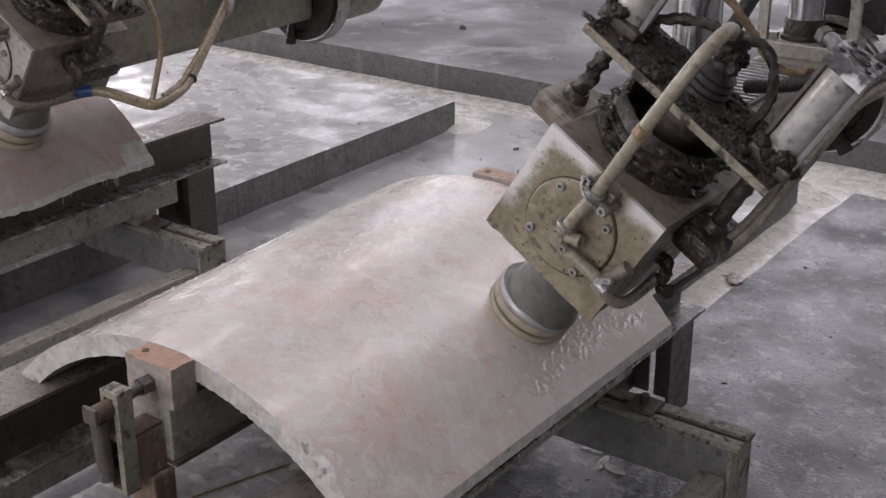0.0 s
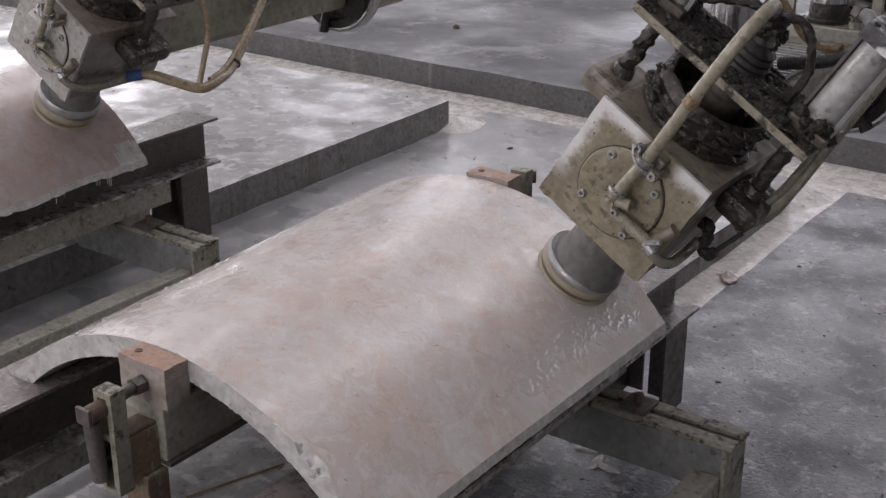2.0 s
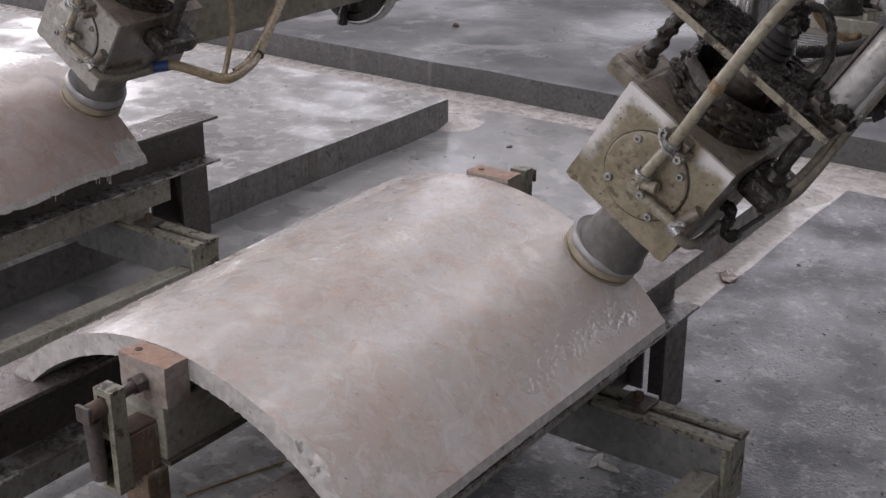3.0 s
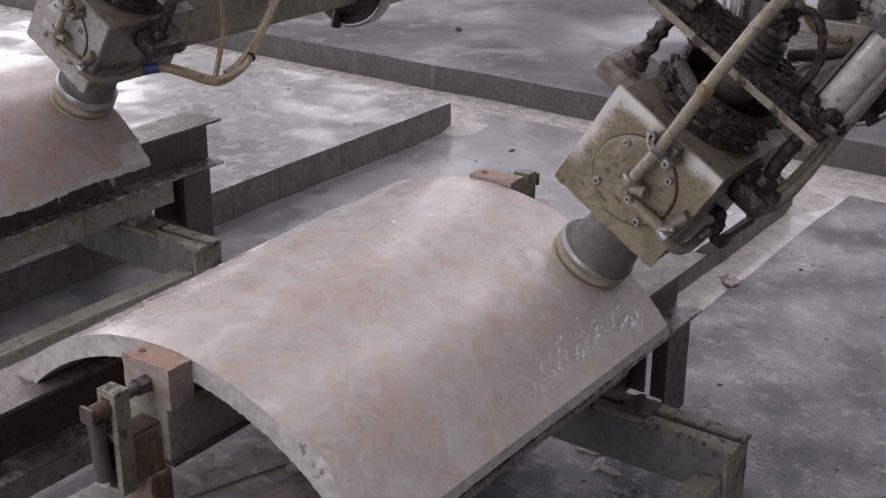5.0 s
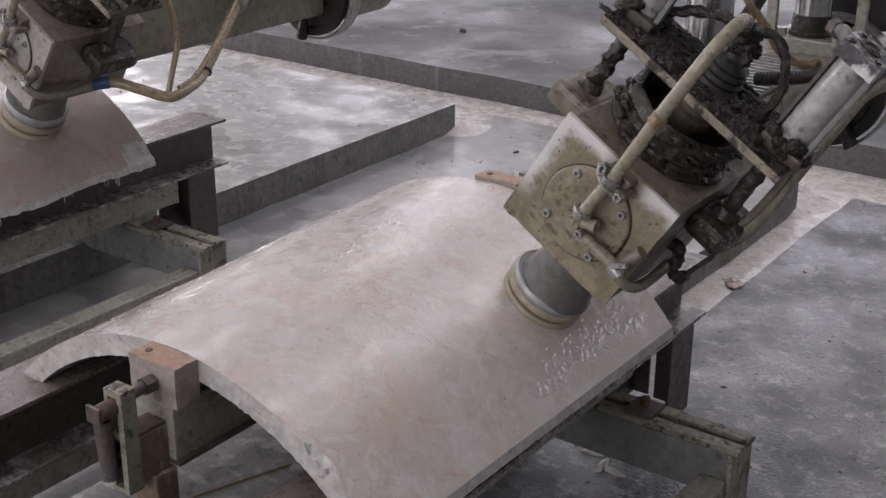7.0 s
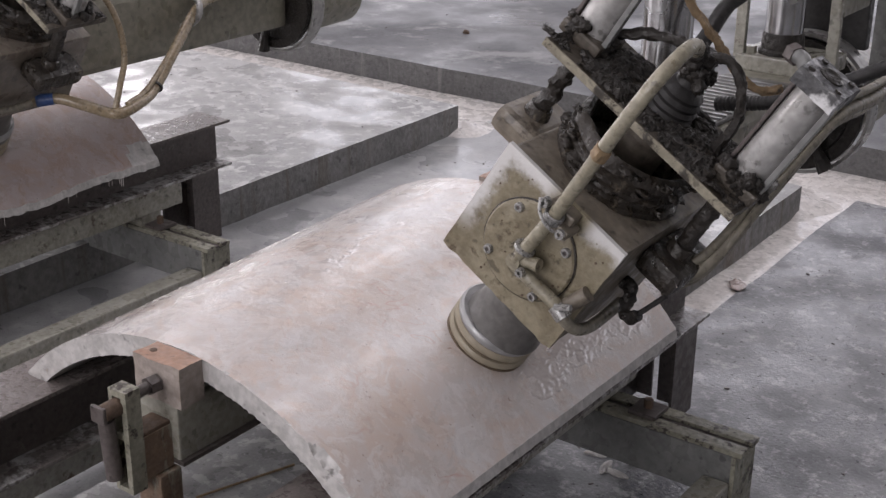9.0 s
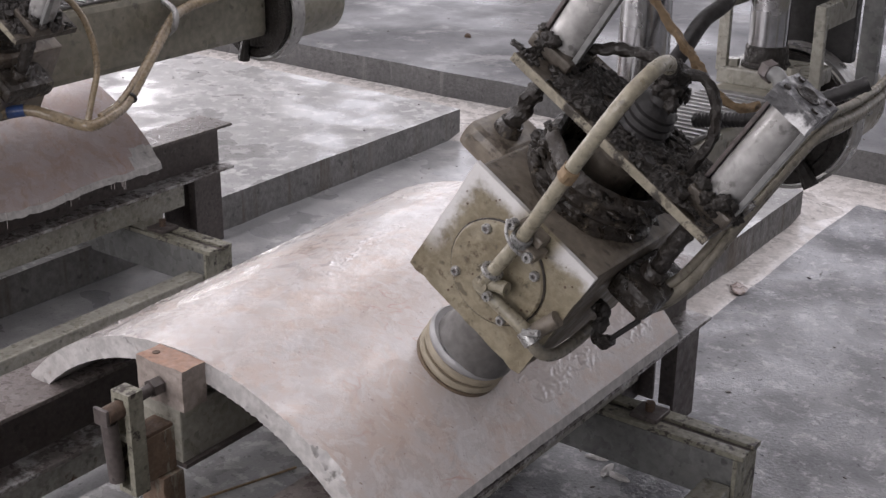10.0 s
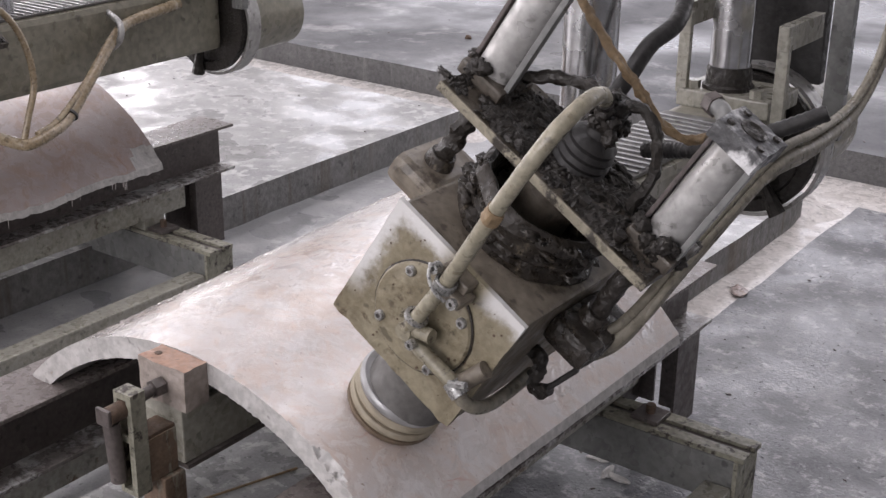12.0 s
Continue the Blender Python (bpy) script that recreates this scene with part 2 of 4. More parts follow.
BELL = mat("dull_aluminium_bell", (0.36, 0.36, 0.36), 0.48, 0.45, dark=(0.24, 0.24, 0.24), scale=9, fine=60, bump=0.1)
PLATE = mat("dirt_caked_plate", (0.085, 0.071, 0.055), 0.5, dark=(0.040, 0.032, 0.025), scale=14, fine=80, bump=0.6, stain=(0.022, 0.018, 0.014), stain_at=0.54, stain_scale=14, edge=0.09, rugged=0.74)
PLATE_EDGE = mat("sludge_splashed_edge", (0.27, 0.245, 0.185), 0.5, dark=(0.12, 0.10, 0.07), scale=16, fine=90, bump=0.6, stain=(0.030, 0.024, 0.018), stain_at=0.51, stain_scale=17, edge=0.06, rugged=0.74)
BELL_IN = mat("splashed_metal_cup", (0.115, 0.11, 0.104), 0.45, 0.0, dark=(0.085, 0.08, 0.075), scale=5, fine=60, bump=0.12, stain=(0.21, 0.205, 0.20), stain_at=0.6, stain_scale=4, specks=0.2)
CYL = mat("matt_grey_cylinder", (0.40, 0.395, 0.385), 0.42, 0.35, dark=(0.27, 0.26, 0.245), scale=8, fine=60, bump=0.15, stain=(0.10, 0.082, 0.062), stain_at=0.63, stain_scale=13, edge=0.09)
CAP = mat("white_scaled_cap", (0.085, 0.085, 0.088), 0.45, dark=(0.03, 0.03, 0.032), scale=20, fine=90, bump=0.7, stain=(0.58, 0.58, 0.58), stain_at=0.50, stain_scale=17, edge=0.10, relief=0.004)
HOSE_GREY = mat("dusty_grey_cream_hose", (0.235, 0.215, 0.17), 0.42, dark=(0.12, 0.105, 0.08), scale=16, fine=90, bump=0.3, stain=(0.065, 0.053, 0.04), stain_at=0.57, stain_scale=16, edge=0.08)
HOSE = mat("clear_braided_hose", (0.30, 0.235, 0.15), 0.3, dark=(0.17, 0.12, 0.07), scale=26, fine=120, bump=0.2, coat=0.4, stain=(0.42, 0.38, 0.30), stain_at=0.58, stain_scale=20)
ARM = mat("grey_green_machine_paint", (0.235, 0.222, 0.175), 0.42, dark=(0.165, 0.152, 0.115), scale=4, fine=50, bump=0.15, stain=(0.12, 0.072, 0.045), stain_at=0.66, stain_scale=6, coat=0.2)
OCHRE = mat("ochre_crusted_rubber", (0.26, 0.18, 0.10), 0.6, dark=(0.11, 0.07, 0.038), scale=24, fine=110, bump=0.7, stain=(0.05, 0.036, 0.025), stain_at=0.57, stain_scale=26, edge=0.06)
BLUE = mat("blue_plastic", (0.03, 0.075, 0.22), 0.4, dark=(0.02, 0.05, 0.15), scale=30, fine=100, bump=0.1)
# Pale colours let the unseen hall shell bounce more fill light.
HALL = mat("hall_wall_render", (0.58, 0.57, 0.56), 0.8, dark=(0.48, 0.475, 0.47), scale=0.6, fine=12, bump=0.2)
ROOF = mat("hall_roof_sheet", (0.48, 0.485, 0.49), 0.6, 0.1, dark=(0.38, 0.38, 0.38), scale=0.8, fine=10, bump=0.1)


# ---- shaping helpers ----
def part(name, bm, material, parent=None, label="", smooth=False, bevel=0.0):
    """Links a bmesh as one mesh object, under a thing or a part."""
    if bevel:
        bmesh.ops.bevel(bm, geom=list(bm.edges), offset=bevel, segments=2, affect="EDGES", profile=0.6)
    bmesh.ops.recalc_face_normals(bm, faces=list(bm.faces))
    me = bpy.data.meshes.new(name)
    if smooth:
        for fc in bm.faces:
            fc.smooth = True
        for e in bm.edges:
            if len(e.link_faces) == 2 and e.calc_face_angle(0) > radians(38):
                e.smooth = False
    bm.to_mesh(me)
    bm.free()
    for m in (material if isinstance(material, (list, tuple)) else [material]):
        me.materials.append(m)
    ob = new(name, me)
    if parent:
        ob.parent = parent
    if label:
        tagged(ob, label)
    return ob


def thing(name, label, category, group="", at=(0, 0, 0)):
    ob = new(name)
    ob.location = at
    ob.empty_display_size = 0.05
    return tagged(ob, label, category, group)


def box(lo, hi, bm=None, xf=None):
    bm = bm or bmesh.new()
    c = [(a + b) / 2 for a, b in zip(lo, hi)]
    m = Matrix.Translation(c) @ Matrix.Diagonal((*[abs(b - a) for a, b in zip(lo, hi)], 1))
    bmesh.ops.create_cube(bm, size=1, matrix=(xf @ m) if xf else m)
    return bm


def rod(a, b, r, r2=None, seg=16, bm=None, xf=None):
    bm = bm or bmesh.new()
    a, b = Vector(a), Vector(b)
    if xf:
        a, b = xf @ a, xf @ b
    m = Matrix.Translation((a + b) / 2) @ (b - a).to_track_quat("Z", "Y").to_matrix().to_4x4()
    bmesh.ops.create_cone(bm, cap_ends=True, segments=seg, radius1=r, radius2=r if r2 is None else r2, depth=(b - a).length, matrix=m)
    return bm


def lathe(profile, seg=40, bm=None, xf=None, wobble=0.0, ring=False):
    """Turns (radius, height) pairs about the local z axis; a ring closes on itself, all else gets end caps."""
    bm = bm or bmesh.new()
    rings = []
    for r, z in profile:
        loop = []
        for i in range(seg):
            a = 2 * math.pi * i / seg
            k = 1 + wobble * noise.noise(Vector((math.cos(a) * 2.5, math.sin(a) * 2.5, z * 25)))
            v = Vector((r * k * math.cos(a), r * k * math.sin(a), z))
            loop.append(bm.verts.new(xf @ v if xf else v))
        rings.append(loop)
    for p, q in zip(rings, rings[1:] + (rings[:1] if ring else [])):
        for i in range(seg):
            bm.faces.new((p[i], p[(i + 1) % seg], q[(i + 1) % seg], q[i]))
    if not ring:
        bm.faces.new(rings[0][::-1])
        bm.faces.new(rings[-1])
    return bm


def smooth_path(points, steps=8):
    pts = [Vector(p) for p in points]
    pts = [pts[0] * 2 - pts[1]] + pts + [pts[-1] * 2 - pts[-2]]
    out = []
    for a, b, c, d in zip(pts, pts[1:], pts[2:], pts[3:]):
        for i in range(steps):
            t = i / steps
            out.append(0.5 * (2 * b + (c - a) * t + (2 * a - 5 * b + 4 * c - d) * t * t + (3 * b - a - 3 * c + d) * t ** 3))
    return out + [pts[-2]]


def hose(points, r, seg=10, steps=8, bm=None, xf=None, lumps=0.0, ribs=0):
    """A round pipe swept along a smooth line through the points; lumps: caked dirt on it; ribs: a corrugated skin."""
    bm = bm or bmesh.new()
    path = smooth_path(points, steps)
    if xf:
        path = [xf @ p for p in path]
    rings, side = [], Vector((0.3, 0.9, 0.2))
    for i, p in enumerate(path):
        d = (path[min(i + 1, len(path) - 1)] - path[max(i - 1, 0)]).normalized()
        u = d.cross(side).normalized()
        v = d.cross(u)
        ring = []
        for k in range(seg):
            a = 2 * math.pi * k / seg
            rr = r * (1 + (0.12 if ribs and i % 2 else 0))
            if lumps:
                q = p * 45 + Vector((math.cos(a), math.sin(a), 0)) * 1.2
                rr *= 1 + lumps * max(-0.2, noise.noise(q) + 0.5 * noise.noise(q * 2.3))
            ring.append(bm.verts.new(p + (u * math.cos(a) + v * math.sin(a)) * rr))
        rings.append(ring)
    for p, q in zip(rings, rings[1:]):
        for i in range(seg):
            bm.faces.new((p[i], p[(i + 1) % seg], q[(i + 1) % seg], q[i]))
    bm.faces.new(rings[0][::-1])
    bm.faces.new(rings[-1])
    return bm


def ball_template(level):
    bm = bmesh.new()
    bmesh.ops.create_icosphere(bm, subdivisions=level, radius=1)
    bm.verts.ensure_lookup_table()
    out = [v.co.copy() for v in bm.verts], [[v.index for v in f.verts] for f in bm.faces]
    bm.free()
    return out


BALLS = {k: ball_template(k) for k in (1, 2, 3)}


class Heap:
    """Many small rounded pieces gathered into one mesh."""

    def __init__(self):
        self.verts, self.faces = [], []

    def add(self, level, place):
        base = len(self.verts)
        co, fc = BALLS[level]
        self.verts += [place(v) for v in co]
        self.faces += [[base + i for i in f] for f in fc]

    def link(self, name, material, parent=None, label="", smooth=True):
        me = bpy.data.meshes.new(name)
        me.from_pydata(self.verts, [], self.faces)
        me.materials.append(material)
        me.shade_smooth() if smooth else me.shade_flat()
        ob = new(name, me)
        if parent:
            ob.parent = parent
        return tagged(ob, label)


def lump(heap, at, size, seed, rough=0.5):
    """One clod of caked sludge."""
    at, shift = Vector(at), Vector((seed * 3.1, seed * 1.7, seed))

    def place(v):
        q = v * 1.7 + shift
        k = 1 + rough * noise.noise(q) + rough * 0.8 * noise.noise(q * 2.7) + rough * 0.55 * noise.noise(q * 6.5)
        return at + Vector((v.x * size[0], v.y * size[1], v.z * size[2])) * k

    heap.add(3, place)


def crust_sheet(name, x0, x1, y0, y1, z, high, seed):
    """Caked sludge over a plate: a ragged sheet, thick in heaps and worn through between them."""
    nx, ny = 150, 64
    verts, faces = [], []
    for i in range(nx + 1):
        for j in range(ny + 1):
            x, y = x0 + (x1 - x0) * i / nx, y0 + (y1 - y0) * j / ny
            q = Vector((x * 22, y * 22, seed))
            heap = noise.noise(q) + 0.6 * abs(noise.noise(q * 2.3)) + 0.45 * (0.5 - abs(noise.noise(q * 5.1))) + 0.3 * noise.noise(q * 11)
            rim = min(1.0, 6 * min(i / nx, 1 - i / nx), 6 * min(j / ny, 1 - j / ny))
            verts.append((x, y, z + high * min(1.3, max(-0.25, heap * 0.9 + 0.25 * rim - 0.12))))
    for i in range(nx):
        for j in range(ny):
            p = i * (ny + 1) + j
            faces.append((p, p + ny + 1, p + ny + 2, p + 1))
    me = bpy.data.meshes.new(name)
    me.from_pydata(verts, [], faces)
    me.materials.append(SLUDGE)
    me.shade_flat()
    return tagged(new(name, me), "caked black polishing sludge", kind="stuff")


def hex_bolt(at, axis, r, h, bm=None, xf=None):
    a = Vector(at)
    return rod(a, a + Vector(axis) * h, r, seg=6, bm=bm, xf=xf)


# ---- the floors and the added hall ----
def floor_piece(name, x0, x1, y0, y1, z0, z1, top, side, label, category, ragged=0.006, cell=0.12):
    """A cast floor or plinth with slightly broken edges."""
    bm = bmesh.new()
    nx, ny = [max(2, min(70, round((b - a) / cell))) for a, b in ((x0, x1), (y0, y1))]
    grid = []
    for i in range(nx + 1):
        row = []
        for j in range(ny + 1):
            x, y = x0 + (x1 - x0) * i / nx, y0 + (y1 - y0) * j / ny
            rim = i in (0, nx) or j in (0, ny)
            q = Vector((x * 9, y * 9, z1 * 7))
            if rim:
                x += ragged * noise.noise(q) + ragged * 0.5 * noise.noise(q * 3)
                y += ragged * noise.noise(q + Vector((5, 3, 1)))
            row.append(bm.verts.new((x, y, z1 + (0.002 * noise.noise(q * 0.3) if not rim else -0.003 * abs(noise.noise(q * 2))))))
        grid.append(row)
    for i in range(nx):
        for j in range(ny):
            bm.faces.new((grid[i][j], grid[i + 1][j], grid[i + 1][j + 1], grid[i][j + 1]))
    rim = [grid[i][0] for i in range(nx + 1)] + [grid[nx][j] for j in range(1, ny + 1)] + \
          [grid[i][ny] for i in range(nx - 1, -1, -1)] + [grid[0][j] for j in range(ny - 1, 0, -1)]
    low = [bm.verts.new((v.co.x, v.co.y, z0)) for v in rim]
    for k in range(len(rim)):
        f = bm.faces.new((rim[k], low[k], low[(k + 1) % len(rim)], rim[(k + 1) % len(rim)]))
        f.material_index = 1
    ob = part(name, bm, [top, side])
    return tagged(ob, label, category, kind="structure")


def build_floor():
    bm = box((-60, -60, -0.2), (60, 60, -0.006))
    tagged(part("ground", bm, SLURRY), "gutter bed covered with pale wet stone slurry", "ground", kind="structure")
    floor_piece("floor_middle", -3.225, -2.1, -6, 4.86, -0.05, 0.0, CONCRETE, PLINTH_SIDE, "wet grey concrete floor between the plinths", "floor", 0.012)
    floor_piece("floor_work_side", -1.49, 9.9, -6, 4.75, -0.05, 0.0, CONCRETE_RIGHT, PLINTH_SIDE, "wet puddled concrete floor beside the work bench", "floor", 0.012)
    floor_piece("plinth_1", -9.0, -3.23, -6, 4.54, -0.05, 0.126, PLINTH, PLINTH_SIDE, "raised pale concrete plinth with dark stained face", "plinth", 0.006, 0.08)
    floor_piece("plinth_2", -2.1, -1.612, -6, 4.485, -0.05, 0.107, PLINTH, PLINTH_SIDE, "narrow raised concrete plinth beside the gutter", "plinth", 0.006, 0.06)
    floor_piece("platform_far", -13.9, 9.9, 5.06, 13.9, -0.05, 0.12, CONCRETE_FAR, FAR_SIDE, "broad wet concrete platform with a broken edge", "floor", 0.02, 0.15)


def wall_with_openings(name, length, height, holes, thickness, xf):
    """A wall in its own x-z plane, pierced by rectangular openings (x0, x1, z0, z1), side by side."""
    bm = bmesh.new()
    x = 0.0
    for x0, x1, z0, z1 in holes:
        box((x, 0, -0.2), (x0, thickness, height), bm, xf)
        box((x0, 0, -0.2), (x1, thickness, z0), bm, xf)
        box((x0, 0, z1), (x1, thickness, height), bm, xf)
        x = x1
    box((x, 0, -0.2), (length, thickness, height), bm, xf)
    return tagged(part(name, bm, HALL), "unseen plain hall wall, added with wide openings to shape the light", "wall", kind="structure")


# Walls, roof and openings are unseen, added to shape light and floor reflections.
def build_hall():
    far = [(1.0, 5.0, 1.2, 6.8), (6.2, 10.6, 1.2, 6.8), (12.0, 16.0, 1.2, 6.8), (17.6, 22.0, 1.2, 6.8)]
    wall_with_openings("wall_north", 24.4, 7.2, far, 0.25, pose(-14.2, 14, 0))
    side = [(1.5, 6.0, 0.3, 6.0), (7.5, 12.0, 0.3, 6.0), (13.5, 18.5, 0.3, 6.0)]
    wall_with_openings("wall_west", 20.25, 7.2, side, 0.25, pose(-14, -6.25, 0, 0, 0, 90))
    wall_with_openings("wall_east", 20.25, 7.2, [(8.5, 10.5, 1.5, 4.0)], 0.25, pose(10.25, -6.25, 0, 0, 0, 90))
    wall_with_openings("wall_south", 24.4, 7.2, [(9.0, 15.0, 1.2, 5.0)], 0.25, pose(-14.2, -6.25, 0))
    bm = bmesh.new()
    for x0, x1 in ((-14.3, -9.0), (-6.8, -2.6), (-0.4, 10.4)):
        box((x0, -6.3, 7.2), (x1, 14.3, 7.4), bm)
    for x0, x1 in ((-9.0, -6.8), (-2.6, -0.4)):
        box((x0, -6.3, 7.2), (x1, -4.5, 7.4), bm)
        box((x0, 12.5, 7.2), (x1, 14.3, 7.4), bm)
    tagged(part("ceiling", bm, ROOF), "unseen grey roof, added with long gaps to let light in", "ceiling", kind="structure")
    # Fill lamps added in the openings; none of these sources is in view.
    for x in (-7.9, -1.5):
        opening_lamp("roof_gap_fill", (x, 4, 7.15), (x, 4, 0), 2.1, 16.5, SKYLIGHT_W)
    for x0, x1, z0, z1 in far:
        cx = -14.2 + (x0 + x1) / 2
        opening_lamp("wall_opening_fill", (cx, 13.95, (z0 + z1) / 2), (cx, 0, (z0 + z1) / 2), x1 - x0, z1 - z0, NORTH_W)
    for x0, x1, z0, z1 in side:
        cy = -6.25 + (x0 + x1) / 2
        opening_lamp("wall_opening_fill", (-13.95, cy, (z0 + z1) / 2), (0, cy, (z0 + z1) / 2), x1 - x0, z1 - z0, WEST_W)
    opening_lamp("south_opening_fill", (-2.2, -5.95, 3.1), (-2.2, 0, 3.1), 6.0, 3.8, SOUTH_W)


# ---- marble shells and their benches ----
AX, AZ, NEAR_Y, FAR_Y, NEAR_R, FAR_R = -1.574, 0.093, 1.35, 2.34, 0.597, 0.624


def marble_shell(name, label, shift, jag, seed, chips, stone, reach=51.0):
    """A cut segment of a hollow column: an arched slab, four centimetres thick, with sawn ends and a broken lower edge."""
    na, ny, thick = 150, 84, 0.042
    verts, outer, inner, dent = [], [], [], {}

    def put(x, y, z):
        verts.append((x + shift[0], y + shift[1], z + shift[2]))
        return len(verts) - 1

    for j in range(ny + 1):
        v = (j / ny) ** 1.7
        y0 = NEAR_Y + (FAR_Y - NEAR_Y) * v
        r0 = NEAR_R + (FAR_R - NEAR_R) * v
        low = radians(-46.5)
        high = radians(reach) - jag * (0.55 + noise.noise(Vector((y0 * 7, seed, 0))) + 0.35 * noise.noise(Vector((y0 * 34, seed, 2))) + 0.2 * noise.noise(Vector((y0 * 90, seed, 5))))
        ro, ri = [], []
        for i in range(na + 1):
            a = low + (high - low) * i / na
            end = 1 if j in (0, ny) else 0
            q = Vector((a * 30, y0 * 30, seed))
            y = y0 + end * 0.0018 * noise.noise(q * 2.5)
            r, cut = r0 + 0.0006 * noise.noise(q * 0.3), 0.0
            for ca, cy, cs, deep in chips:
                g = max(0.0, 1 - math.hypot((a - radians(ca)) * r0, y0 - cy) / cs)
                cut += deep * min(1.0, g * 2.6) * (0.75 + 0.4 * noise.noise(q * 1.1))
            r -= cut
            ro.append(put(AX + r * math.sin(a), y, AZ + r * math.cos(a)))
            dent[ro[-1]] = cut
            k, b = r0 - thick + (0.0016 * noise.noise(q * 2.6) if end or i in (0, na) else 0), a
            if i == na:
                dx, dz = r * math.sin(a) + 0.004, r * math.cos(a) - 0.021 - 0.0015 * noise.noise(q * 2)
                k, b = math.hypot(dx, dz), math.atan2(dx, dz)
            ri.append(put(AX + k * math.sin(b), y + end * (0.003 if j == 0 else -0.003) * noise.noise(q * 2), AZ + k * math.cos(b)))
        outer.append(ro)
        inner.append(ri)
    polished, sawn = [], []
    for j in range(ny):
        for i in range(na):
            f = (outer[j][i], outer[j][i + 1], outer[j + 1][i + 1], outer[j + 1][i])
            (sawn if max(dent[k] for k in f) > 0.0025 else polished).append(f)
            sawn.append((inner[j][i], inner[j + 1][i], inner[j + 1][i + 1], inner[j][i + 1]))
        sawn.append((outer[j][0], outer[j + 1][0], inner[j + 1][0], inner[j][0]))
        sawn.append((outer[j][na], inner[j][na], inner[j + 1][na], outer[j + 1][na]))
    for j, turn in ((0, 1), (ny, -1)):
        for i in range(na):
            sawn.append((outer[j][i], inner[j][i], inner[j][i + 1], outer[j][i + 1])[::turn])

    def mesh(nm, faces, material, smooth):
        used = sorted({k for f in faces for k in f})
        at = {k: i for i, k in enumerate(used)}
        me = bpy.data.meshes.new(nm)
        me.from_pydata([verts[k] for k in used], [], [[at[k] for k in f] for f in faces])
        me.materials.append(material)
        me.shade_smooth()
        me.set_sharp_from_angle(angle=radians(33))
        return new(nm, me)

    t = tagged(mesh(name, polished, stone, True), label, "marble slab", "marble shells on the benches")
    edge = tagged(mesh("sawn_edge", sawn, MARBLE_CUT, False), "rough sawn and chipped pale marble edge")
    edge.parent = t
    return t


def h_beam(x, y0, y1, z0, z1, half, parent, name="h_beam"):
    bm = box((x - 0.005, y0, z0 + 0.009), (x + 0.005, y1, z1 - 0.009))
    ob = part(name, bm, STEEL_DARK, parent, "rusty dark steel beam")
    for nm, za, zb in (("upper_flange", z1 - 0.009, z1), ("lower_flange", z0, z0 + 0.009)):
        part(nm, box((x - half, y0, za), (x + half, y1, zb)), FLANGE if nm == "upper_flange" else FLANGE_WET_LIFTED, ob, "dusty steel flange", bevel=0.0015)
    return ob


def work_bench(name, label, wide):
    """The steel bench under a slab: tubes on the floor, cross channels, painted bearers and two wide-flanged beams with stub posts."""
    t = thing(name, label, "work bench", "steel benches")
    for x in (-1.255, -1.98):
        h_beam(x, -0.6, 2.727, 0.347, 0.5, 0.075, t)
        w, dx = (0.055, 0.0) if wide else (0.03, -0.04)
        bm = box((x - w + dx, -0.6, 0.268 if wide else 0.236), (x + w + dx, 2.52, 0.346))
        part("bearer", bm, BEARER if not wide else GREEN, t, "grey-green painted bearer", bevel=0.004)
    for y in (-0.3, 2.34):
        cb = part("cross_beam", box((-2.30, y, 0.112), (-0.932, y + 0.1, 0.222)), GREYP, t, "slurry-coated grey cross beam", bevel=0.003)
        part("end_plate", box((-0.932, y - 0.004, 0.06), (-0.922, y + 0.104, 0.223)), CREAM, cb)
        for k in (0.002, 0.062):
            part("top_rail", box((-2.30, y + k, 0.222), (-0.912, y + k + 0.036, 0.235)), CREAM, cb, "chipped pale angle rail", bevel=0.002)
        part("rail_gap", box((-2.28, y + 0.039, 0.2221), (-0.92, y + 0.061, 0.227)), STEEL_DARK, cb)
    for x in (-0.995, -2.29):
        part("base_tube", box((x, -0.6, 0.07), (x + 0.065, 2.335, 0.16), ), GREEN, t, "grey-green square tube on the floor", bevel=0.006)
        for y in (-0.27, 2.36):
            part("foot_block", box((x + 0.005, y, -0.031), (x + 0.06, y + 0.06, 0.11)), GREEN, t, bevel=0.003)
    for x in (-1.255, -1.98):
        e = x + (0.018 if wide else 0.050)
        bm = box((e - 0.155, 2.60, 0.09), (e - 0.147, 2.715, 0.346))
        box((e - 0.147, 2.705, 0.09), (e - 0.108, 2.713, 0.346), bm)
        part("stub_post", bm, STEEL_DARK, t)
        bm = box((e - 0.092, 2.708, 0.085), (e, 2.717, 0.346))
        box((e - 0.008, 2.60, 0.085), (e, 2.708, 0.346), bm)
        part("stub_post", bm, STEEL_DARK, t)
        if wide:
            part("packer", box((x - 0.05, 2.35, 0.2355), (x + 0.05, 2.43, 0.268)), GREEN, t)
        pl = part("packing_plate", box((x + 0.056, 2.355, 0.2355), (x + 0.125, 2.425, 0.246)), STEEL_DARK, t, bevel=0.002)
        part("packing_bolt", hex_bolt((x + 0.09, 2.39, 0.246), (0, 0, 1), 0.011, 0.022), RUST, pl)
    return t


